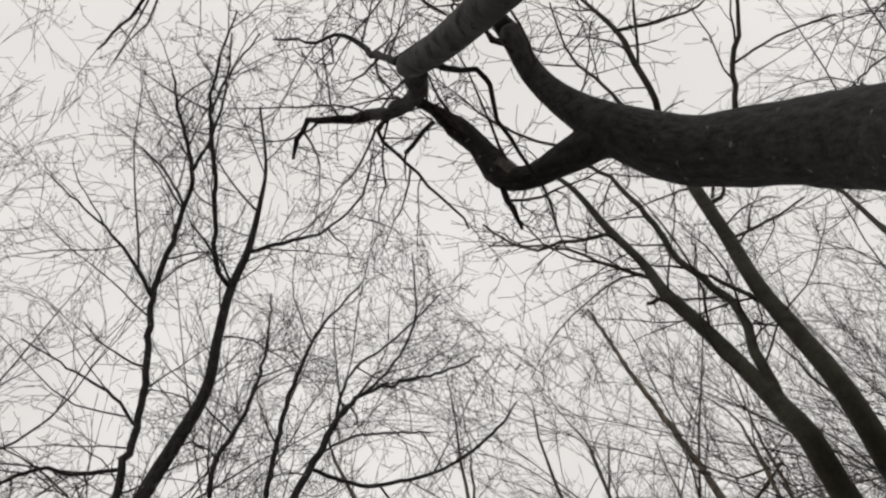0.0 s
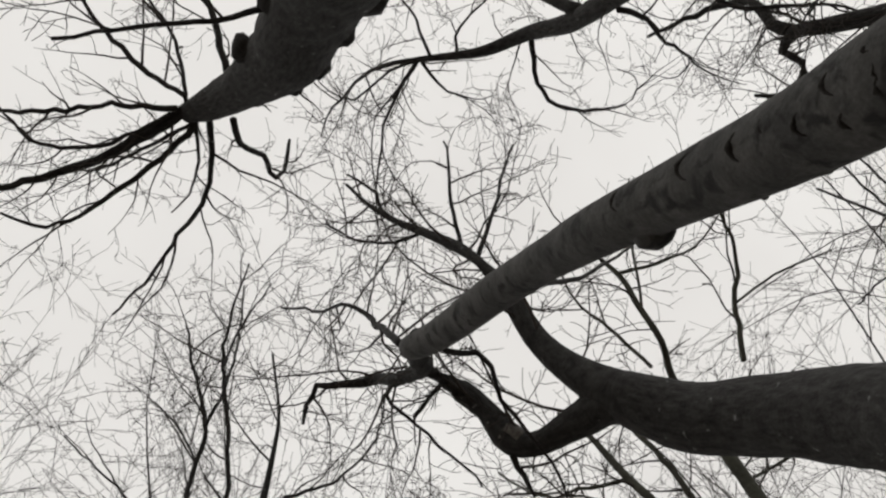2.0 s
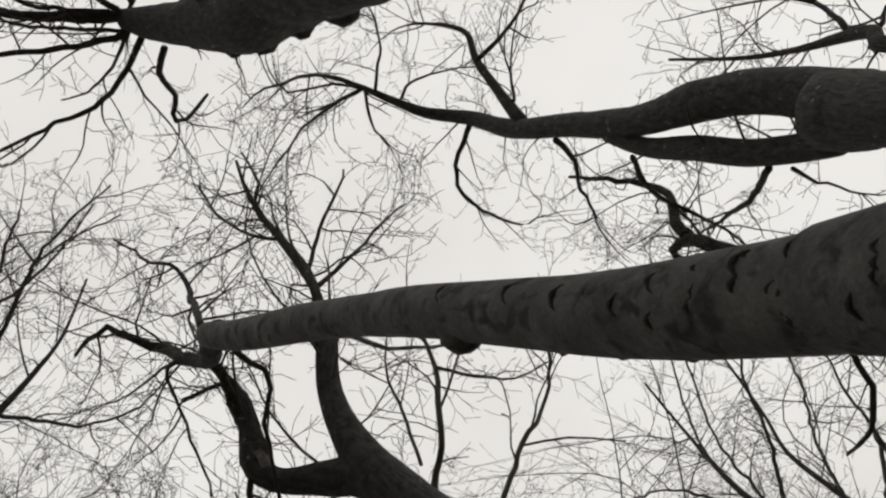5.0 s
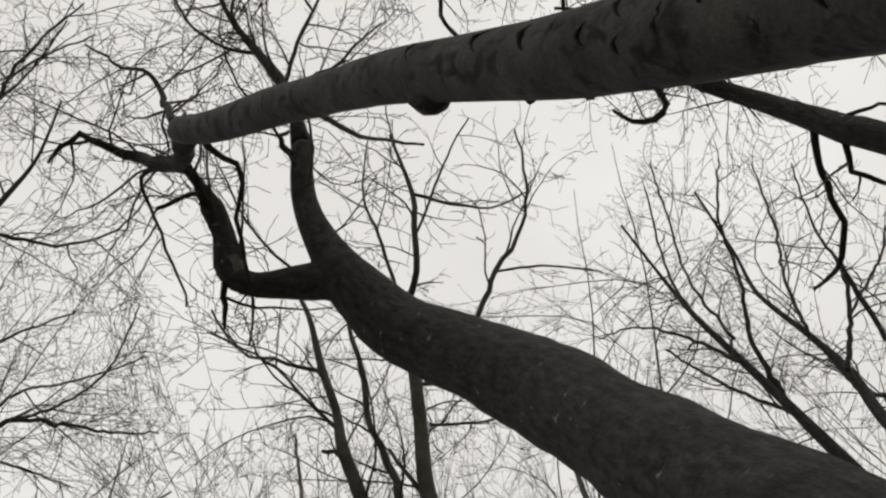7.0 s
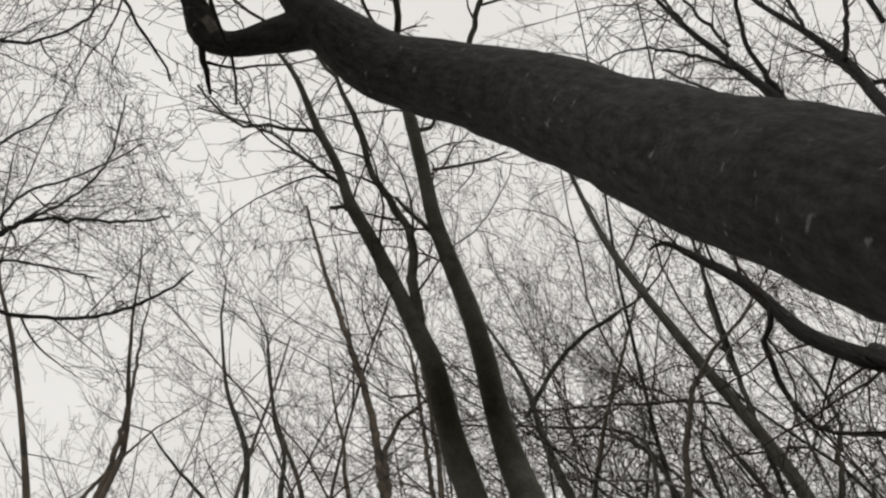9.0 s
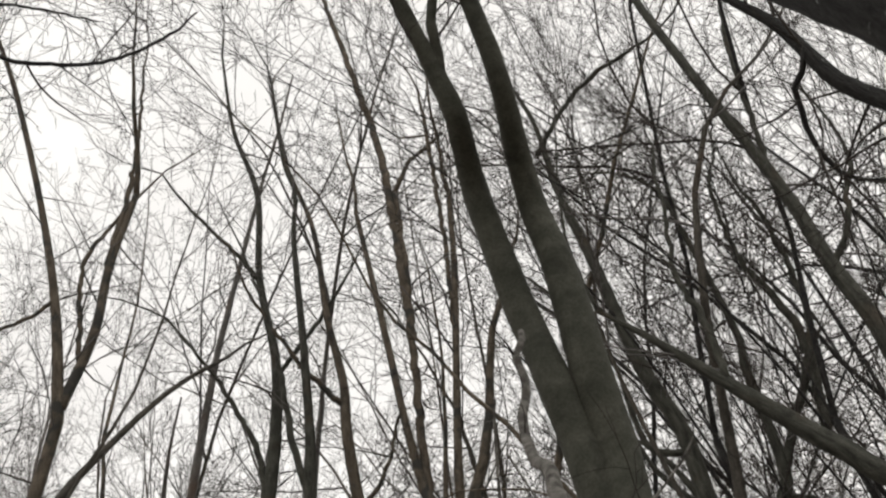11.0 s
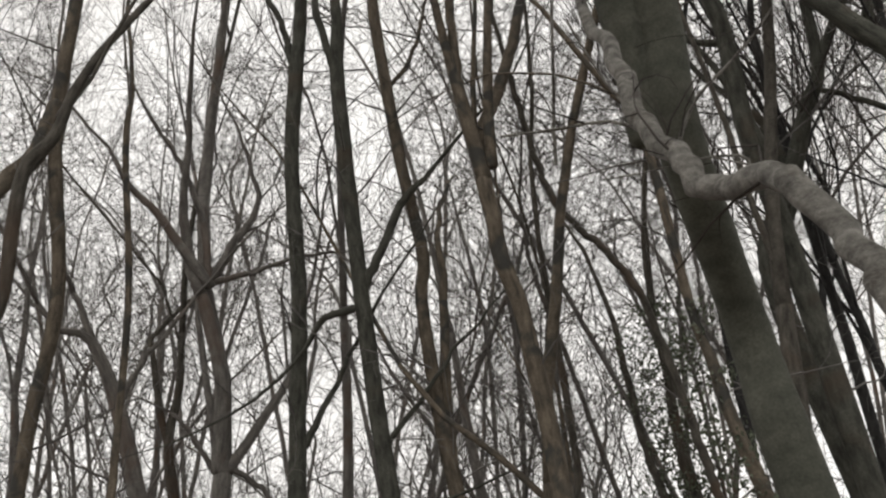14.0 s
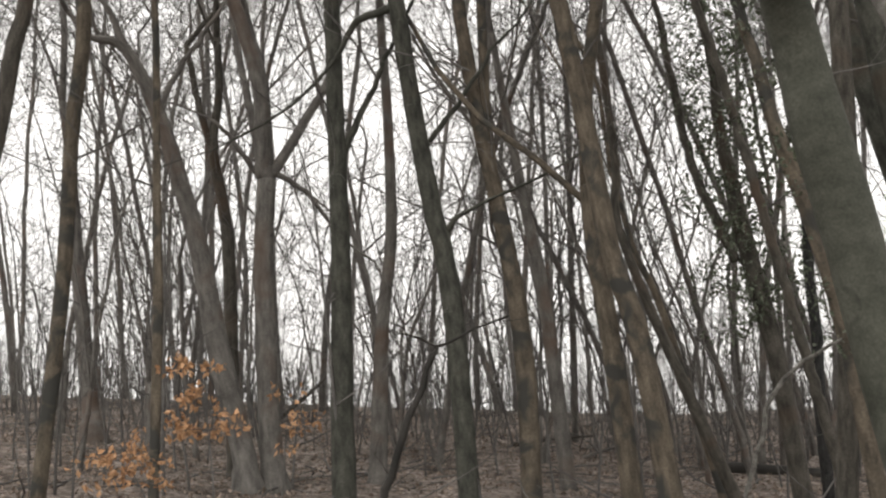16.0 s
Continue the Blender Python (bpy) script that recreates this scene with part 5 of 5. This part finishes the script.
t = Tree("bare_tree", "slim tree with upright limbs", BARK_WOOD, TWIG_FAR, 34, "trees of the wood")
t.limb("trunk", [(-3.35, 15.69, 0.78, 0.172), (-3.36, 15.66, 1.23, 0.124), (-3.37, 15.64, 1.66, 0.111), (-3.35, 15.65, 4.53, 0.102), (-3.48, 15.41, 5.95, 0.08), (-3.33, 15.26, 6.82, 0.066), (-3.29, 15.09, 7.69, 0.053)])
t.limb("limb", [(-3.49, 15.42, 5.9, 0.057), (-3.65, 15.21, 6.72, 0.053), (-3.75, 15, 7.57, 0.044)])
t.crown_of_brooms(26.5)

t = Tree("dead_tree", "leaning dark dead stem with a broken tip", BARK_DEAD, TWIG, 35, "trees of the wood")
t.limb("trunk", [(-0.78, 8.95, 0.26, 0.064), (-0.71, 8.97, 0.81, 0.041), (-0.64, 8.98, 1.02, 0.039), (-0.46, 8.99, 1.44, 0.034), (-0.28, 9, 1.86, 0.032), (-0.16, 9, 2.14, 0.027), (-0.11, 9, 2.24, 0.02)])
t.limb("limb", [(-0.13, 9, 2.22, 0.015), (0.02, 9, 2.26, 0.012), (0.23, 9, 2.37, 0.01), (0.54, 8.98, 2.45, 0.008)])
t.limb("limb", [(-0.13, 9, 2.23, 0.012), (-0.27, 9, 2.31, 0.01), (-0.47, 8.99, 2.37, 0.007)])
t.limb("limb", [(-0.51, 8.99, 1.36, 0.012), (-0.54, 8.98, 1.46, 0.007)])
t.crown(1, 0, 3)

t = Tree("bare_tree", "slim grey bare tree", BARK_FAR, TWIG_FAR, 36, "trees of the wood")
t.limb("trunk", [(1.67, 15.91, 0.29, 0.2), (1.66, 15.91, 0.46, 0.129), (1.59, 15.92, 2.33, 0.114), (1.48, 15.93, 3.83, 0.098), (1.21, 15.77, 5.89, 0.077), (1.01, 15.43, 7.58, 0.054)])
t.crown_of_brooms(26.5)

t = Tree("bare_tree", "slim tree bending to the side", BARK_OCHRE, TWIG_FAR, 37, "trees of the wood")
t.limb("trunk", [(3.44, 13.57, 0.02, 0.096), (3.41, 13.58, 0.31, 0.062), (3.1, 13.65, 1.85, 0.056), (2.83, 13.71, 3.05, 0.05), (2.6, 13.76, 3.7, 0.043), (2.4, 13.79, 4.85, 0.031)])
t.crown_of_brooms(23.2)

t = Tree("bare_tree", "thick dark tree on the rise", BARK_FAR, TWIG_FAR, 38, "trees of the wood")
t.limb("trunk", [(-7.27, 20.8, 1.36, 0.372), (-7.31, 20.75, 2.04, 0.24), (-7.34, 20.74, 2.32, 0.171), (-7.51, 20.51, 5.54, 0.139), (-7.44, 20.06, 7.11, 0.103), (-7.45, 19.66, 8.42, 0.074)])
t.crown_of_brooms(26.5)

t = Tree("bare_tree", "slender bare tree behind the big beech", BARK_WOOD, TWIG_FAR, 39, "trees of the wood")
t.limb("trunk", [(3.5, 13, 0.1, 0.09), (2.32, 12.79, 3.56, 0.058), (2.3, 12.8, 4.61, 0.055), (2.25, 12.7, 5.58, 0.051), (2.17, 12.55, 6.56, 0.044)])
t.crown_of_brooms(23.4)

t = Tree("dead_branch", "pale bent branch rising from the ground", BARK_PEEL, TWIG, 40, "trees of the wood")
t.limb("trunk", [(2.41, 9.23, 0.03, 0.034), (2.48, 9.17, 0.64, 0.022), (2.66, 9.12, 1.22, 0.022), (2.82, 9.07, 1.6, 0.022), (2.98, 9.02, 1.83, 0.02), (3.17, 8.96, 1.92, 0.017), (3.4, 8.87, 2.04, 0.012)])
t.crown(1, 0, 3)


# ---- the wood behind: copies of a few bare trees ----
def fork_tree(name, label, seed, tall, r, bark, twig, forks, thin, group, low=0.34, wide=1.0, small=0.6, dense=1.0, wild=0.11, spread=(18, 46)):
    """A bare tree whose stem parts into upswept, twiggy brooms."""
    t = Tree(name, label, bark, twig, 100 + seed, group)
    rng = t.rng
    p, rr = crooked(rng, (0, 0, -0.15), (rng.normal(0, 0.07), rng.normal(0, 0.07), 1), tall * low, r * 1.15, 7, 0.05, 0.03)
    rr = r * np.linspace(1.2, 0.85, 8)
    t.limb("trunk", [(*a, b) for a, b in zip(p.tolist(), rr.tolist())], 0.05, 0.5)
    q, qr = t.stems[0]
    for k in range(forks):
        i = len(q) - 1 if k < 2 else int((len(q) - 1) * rng.uniform(0.6, 0.97))
        a = rng.uniform(0, 2 * math.pi)
        tilt = 0.08 if k == 0 else rng.uniform(0.18, 0.55) * wide
        size = tall * (1 - low) * (1 if k == 0 else rng.uniform(0.45, 0.85))
        rad = qr[i] * (0.8 if k == 0 else rng.uniform(0.25, 0.45))
        t.fork(q[i], np.array([math.cos(a) * tilt, math.sin(a) * tilt, 1]), size, rad, thin, small, dense, wild, spread)
    part("crown", t.bag.mesh("crown", twig), t.ob, "crown of fine bare twigs")
    return t.ob


FAR_LABELS = ["slender bare winter tree with grey-brown bark", "tall bare tree with upswept branches", "thin bare tree crowded among others", "bare forest tree with a slightly leaning stem"]
rng = np.random.default_rng(42)
WOOD_GROUP = "trees of the wood"


def grown(x, y, degrees, tall):
    """The pose of a copy whose top stands so many degrees above the eye in the clearing."""
    base = floor_z(x, y) - 0.05
    m = pose(x, y, base, rng.normal(0, 2), rng.normal(0, 2), rng.uniform(0, 360))
    k = (1.5 + math.hypot(x, y) * math.tan(radians(degrees)) - base) / tall
    return m @ Matrix.Diagonal((0.5 + 0.5 * k, 0.5 + 0.5 * k, k, 1))


def plant(kinds, heights, places):
    """Sets the first trees of the kinds at the first places, and copies at the others; places: x, y, degrees of the top above the eye."""
    for n, (x, y, degrees) in enumerate(places):
        k = n if n < len(kinds) else int(rng.integers(len(kinds)))
        m = grown(x, y, degrees, heights[k])
        if n < len(kinds):
            kinds[k].matrix_world = m
        else:
            copy_thing(kinds[k], Matrix.LocRotScale(m.translation, m.to_quaternion(), None) @ Matrix.Diagonal([c / d for c, d in zip(m.to_scale(), kinds[k].scale)] + [1]))


# dark trees close beside the clearing
near_tall = [20, 22, 18, 23]
near_kinds = [fork_tree("bare_tree", "dark bare tree with upswept twiggy branches", 20 + k, h, 0.0027 * h, BARK_DARK, TWIG, 7, 0.004, WOOD_GROUP, 0.36, 0.9, 0.45, 0.84, 0.17, (18, 50)) for k, h in enumerate(near_tall)]
near_spots = [(9.2, 8.0), (8.2, 10.2), (7.6, 7.2), (-9.6, 15.5), (7.4, 13.6), (9.4, 12.8), (-9.4, 6.4), (-8.4, 9.4), (-10.8, 3.6), (6.0, 11.6), (5.2, 14.8), (6.9, 10.2), (8.6, 11.7), (10.6, 9.4), (-8.6, 1.6), (5.9, 13.4)]
plant(near_kinds, near_tall, [(x, y, rng.uniform(59, 64) if x > 0 else 63 if y < 7 else 55) for x, y in near_spots])

# the middle wood
mid_tall = [22, 19, 23, 17, 21, 24]
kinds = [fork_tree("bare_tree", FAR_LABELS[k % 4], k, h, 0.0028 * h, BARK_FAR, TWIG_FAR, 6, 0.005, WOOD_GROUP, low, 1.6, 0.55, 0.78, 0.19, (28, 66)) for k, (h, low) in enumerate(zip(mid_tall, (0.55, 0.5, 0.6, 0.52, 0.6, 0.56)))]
spots = []
tries = 0
while len(spots) < 34 and tries < 6000:
    tries += 1
    y = 18 + 16 * rng.random()
    x = rng.uniform(-1, 1) * (3 + 0.5 * y)
    if all((x - a) ** 2 + (y - b) ** 2 > 5 for a, b in spots + near_spots):
        spots.append((x, y))
places = [(x, y, rng.uniform(40, 46)) for x, y in spots] + [(7.4, 17.4, 43), (9.4, 19.2, 40), (6.4, 20.6, 38), (11.2, 20.4, 40), (8.6, 23.4, 37), (3.4, 19.5, 34), (4.6, 22.0, 33), (5.2, 18.6, 36), (3.9, 26.0, 30), (-6.0, 20.0, 35), (-8.4, 22.0, 36), (-10.6, 21.0, 37), (-7.0, 26.0, 33)]
# round the clearing, behind and beside
for a in np.arange(70, 312, 48):
    d = rng.uniform(14, 22)
    places.append((d * math.sin(radians(a)), d * math.cos(radians(a)), 48))
plant(kinds, mid_tall, places)


# ---- the far wood ----
rng = np.random.default_rng(43)
far_tall = [20, 17, 22, 16, 19]
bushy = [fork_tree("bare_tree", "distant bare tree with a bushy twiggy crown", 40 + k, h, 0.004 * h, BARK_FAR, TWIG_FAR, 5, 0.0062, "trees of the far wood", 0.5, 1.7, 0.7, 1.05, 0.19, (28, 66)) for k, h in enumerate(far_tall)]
places = []
for k in range(26):
    y = 30 + 40 * rng.random() ** 1.2
    places.append((rng.uniform(-1, 1) * (3 + 0.52 * y), y, rng.uniform(32, 39) - 0.3 * (y - 30)))
plant(bushy, far_tall, places)


# ---- young trees: thin poles between the others ----
rng = np.random.default_rng(44)
young_tall = [9, 11, 12, 14, 8]
young = []
thicket = [(3.0, 17.5), (3.6, 18.8), (4.1, 17.2), (4.6, 19.6), (5.1, 17.9), (3.3, 21.5), (4.4, 23.0), (5.6, 20.5), (6.2, 18.0), (2.7, 19.6), (3.8, 24.5)]
for k, h in enumerate(young_tall):
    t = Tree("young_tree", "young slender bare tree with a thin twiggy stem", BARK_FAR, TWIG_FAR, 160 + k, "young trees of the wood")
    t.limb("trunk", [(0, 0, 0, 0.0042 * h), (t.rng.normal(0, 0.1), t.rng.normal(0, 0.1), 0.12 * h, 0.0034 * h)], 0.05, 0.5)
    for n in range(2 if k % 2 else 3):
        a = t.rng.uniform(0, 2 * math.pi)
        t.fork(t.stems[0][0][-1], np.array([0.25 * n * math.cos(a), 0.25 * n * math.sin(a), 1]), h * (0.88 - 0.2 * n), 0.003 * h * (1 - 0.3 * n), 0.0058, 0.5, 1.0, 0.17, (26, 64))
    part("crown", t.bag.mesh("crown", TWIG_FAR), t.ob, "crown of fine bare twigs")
    young.append(t.ob)
for n in range(58):
    y = 15.5 + 27 * rng.random() ** 1.1
    x = rng.uniform(-0.6, 1) * (3 + 0.5 * y)
    if n < len(thicket):
        x, y = thicket[n]
    m = pose(x, y, floor_z(x, y) - 0.05, rng.normal(0, 4), rng.normal(0, 4), rng.uniform(0, 360))
    if n < len(young):
        young[n].matrix_world = m
    else:
        copy_thing(young[int(rng.integers(len(young)))], m)


# ---- saplings: copies of a few thin stems ----
def sapling(seed, tall):
    rng = np.random.default_rng(500 + seed)
    ob = tagged(new("sapling"), "thin bare sapling rising from the leaf litter", "sapling", "saplings of the wood")
    p, r = crooked(rng, (0, 0, 0), (rng.normal(0, 0.1), rng.normal(0, 0.1), 1), tall, 0.012 + 0.0025 * tall, 9, 0.06, 0.03)
    stem = Bag()
    stem.tube(p, np.maximum(r, 0.004), 5)
    part("stem", stem.mesh("stem", TWIG_FAR), ob)
    for _ in range(int(3 + tall)):
        i = int(rng.integers(2, 9))
        a = rng.uniform(0, 2 * math.pi)
        q, qr = crooked(rng, p[i], (math.cos(a), math.sin(a), rng.uniform(0.3, 1.5)), tall * rng.uniform(0.15, 0.4), r[i] * 0.6, 5, 0.15, 0.03)
        bag = Bag()
        bag.tube(q, np.maximum(qr, 0.004), 3)
        sprout(bag, rng, q, qr, 0, 0, 1.3, 0.8, 0.02, 0.1, 0.004)
        part("branch", bag.mesh("branch", TWIG_FAR), ob)
    return ob


SAPLINGS = [(-4.84, 13.0), (-4.67, 14.4), (-5.14, 13.2), (-3.78, 13.3), (-3.6, 13.9)]
small = [sapling(k, h) for k, h in enumerate((2.2, 3.4, 4.6, 5.8, 3.0))]
rng = np.random.default_rng(77)
for k in range(70):
    y = rng.uniform(12.5, 24)
    x = rng.uniform(-1, 1) * 0.5 * y
    if k < 5:
        x, y = SAPLINGS[k]
    m = pose(x, y, floor_z(x, y) - 0.05, 0, 0, rng.uniform(0, 360))
    if k < len(small):
        small[k].matrix_world = m
    else:
        copy_thing(small[int(rng.integers(len(small)))], m)


# ---- understorey: thin stems and brushwood between the trees ----
def brushwood():
    rng = np.random.default_rng(7)
    bag = Bag()
    for k in range(1400):
        y = 20 + 45 * rng.random() ** 1.2
        x = rng.uniform(-1, 1) * (3 + 0.5 * y)
        tall = rng.uniform(1.2, 7.5)
        p, r = crooked(rng, (x, y, floor_z(x, y) - 0.05), (rng.normal(0, 0.16), rng.normal(0, 0.16), 1), tall, rng.uniform(0.008, 0.024), 6, 0.07, 0.03)
        bag.tube(p, np.maximum(r, 0.005), 3)
        for _ in range(int(tall * 1.6)):
            i = int(rng.integers(1, 6))
            a = rng.uniform(0, 2 * math.pi)
            q, qr = crooked(rng, p[i], (math.cos(a), math.sin(a), rng.uniform(0.3, 1.6)), tall * rng.uniform(0.12, 0.4), r[i] * 0.6, 4, 0.15, 0.04)
            bag.tube(q, np.maximum(qr, 0.005), 3)
    for k in range(1300):
        y = rng.uniform(24, 40)
        x = rng.uniform(-1, 1) * (3 + 0.5 * y)
        tall = rng.uniform(0.5, 2.4)
        p, r = crooked(rng, (x, y, floor_z(x, y) - 0.05), (rng.normal(0, 0.3), rng.normal(0, 0.3), 1), tall, rng.uniform(0.007, 0.014), 4, 0.12, 0.03)
        bag.tube(p, np.maximum(r, 0.005), 3)
        for _ in range(3):
            i = int(rng.integers(1, 4))
            a = rng.uniform(0, 2 * math.pi)
            q, qr = crooked(rng, p[i], (math.cos(a), math.sin(a), rng.uniform(0.3, 1.2)), tall * rng.uniform(0.25, 0.5), r[i] * 0.7, 3, 0.15, 0.04)
            bag.tube(q, np.maximum(qr, 0.005), 3)
    tagged(new("brushwood", bag.mesh("brushwood", TWIG_FAR)), "thicket of thin bare saplings and brushwood", "undergrowth", kind="stuff")


brushwood()


# ---- dry-leaved sapling, ivy and litter ----
def leafy_sapling(x, y, tall, spread, leaves, seed):
    rng = np.random.default_rng(seed)
    ob = tagged(new("beech_sapling"), "young beech sapling still holding dry orange leaves", "sapling")
    ob.location = (x, y, floor_z(x, y) - 0.05)
    leaf = Bag()
    p, r = crooked(rng, (0, 0, 0), (0.05, 0.0, 1), tall, 0.014, 9, 0.06, 0.03)
    stem = Bag()
    stem.tube(p, r, 6)
    part("stem", stem.mesh("stem", TWIG_FAR), ob)
    spots = []
    for k in range(16):
        i = int(rng.integers(6, 10))
        a = rng.uniform(0, 2 * math.pi)
        q, qr = crooked(rng, p[i], (math.cos(a), math.sin(a), 0.1), spread * rng.uniform(0.4, 1.0), 0.006, 7, 0.12, 0.0)
        twig = Bag()
        twig.tube(q, qr, 3)
        part("twig", twig.mesh("twig", TWIG_FAR), ob)
        for m in range(leaves // 16):
            s = rng.uniform(0.3, 1) * 6.99
            n0 = int(s)
            spots.append(q[n0] + (s - n0) * (q[n0 + 1] - q[n0]) + rng.normal(0, 0.025, 3))
    leaf.quads(leaf_quads(rng, np.array(spots), 0.07))
    part("leaves", leaf.mesh("leaves", LEAF, False), ob, "curled dry orange leaves")["kind"] = "stuff"


leafy_sapling(-2.3, 9.7, 1.75, 0.55, 420, 1)
leafy_sapling(-2.85, 9.8, 1.05, 0.5, 300, 2)
leafy_sapling(-1.8, 10.4, 1.45, 0.4, 90, 3)


def litter():
    rng = np.random.default_rng(9)
    n = 17000
    y = 7 + 26 * rng.random(n) ** 0.8
    x = rng.uniform(-1, 1, n) * (1 + 0.5 * y)
    at = np.stack([x, y, height(x, y) + 0.035], -1)
    bag = Bag()
    bag.quads(leaf_quads(rng, at, 0.095))
    tagged(new("fallen_leaves", bag.mesh("fallen_leaves", DEAD_LEAF, False)), "brown fallen leaves strewn over the forest floor", "leaf litter", kind="stuff")
    sticks = Bag()
    for _ in range(420):
        y = 8 + 24 * rng.random()
        x = rng.uniform(-1, 1) * (1 + 0.48 * y)
        a = rng.uniform(0, 2 * math.pi)
        p, r = crooked(rng, (x, y, floor_z(x, y) + 0.06), (math.cos(a), math.sin(a), rng.normal(0.05, 0.12)), rng.uniform(0.4, 2.2), rng.uniform(0.006, 0.025), 5, 0.12, 0)
        sticks.tube(p, r, 4)
    tagged(new("fallen_sticks", sticks.mesh("fallen_sticks", TWIG_FAR)), "broken sticks lying on the leaf litter", "deadwood", kind="stuff")



def lying(name, label, pts, bark, forks, seed):
    """A fallen log or branch on the litter."""
    rng = np.random.default_rng(seed)
    ob = tagged(new(name), label, "deadwood")
    at = np.array([(x, y, floor_z(x, y) + up) for x, y, up, _ in pts])
    ob.location = at[0]
    p, r = spline([(*(q - at[0]), w[3]) for q, w in zip(at, pts)], 0.25)
    bag = Bag()
    bag.tube(p, r, 10, 0.14, seed)
    part("log" if forks == 0 else "stem", bag.mesh("stem", bark), ob)
    for k in range(forks):
        i = int(rng.integers(2, len(p) - 1))
        q, qr = crooked(rng, p[i], rng.normal(0, 0.5, 3) + np.array([0, 0, 0.5]), rng.uniform(0.4, 1.3), r[i] * 0.5, 5, 0.15, 0)
        bag = Bag()
        bag.tube(q, qr, 4)
        part("branch", bag.mesh("branch", bark), ob)


lying("fallen_log", "dark rotting log lying on the leaf litter", [(4.7, 19.2, 0.08, 0.12), (5.5, 19.0, 0.09, 0.12), (6.5, 18.8, 0.08, 0.1)], BARK_DEAD, 0, 1)
lying("fallen_branch", "bare broken branch propped on the ground", [(-4.6, 26.6, 0.02, 0.06), (-4.0, 26.4, 0.5, 0.05), (-3.2, 26.2, 1.2, 0.03)], BARK_WOOD, 4, 2)
lying("fallen_branch", "grey fallen branch with twigs on the leaf litter", [(2.5, 20.6, 0.03, 0.04), (3.0, 20.4, 0.25, 0.035), (3.7, 20.3, 0.5, 0.02)], BARK_FAR, 4, 3)
lying("fallen_branch", "bare broken branch propped on the ground", [(1.2, 22.5, 0.03, 0.05), (2.0, 22.3, 0.2, 0.04), (3.0, 22.4, 0.3, 0.02)], BARK_WOOD, 5, 4)
litter()
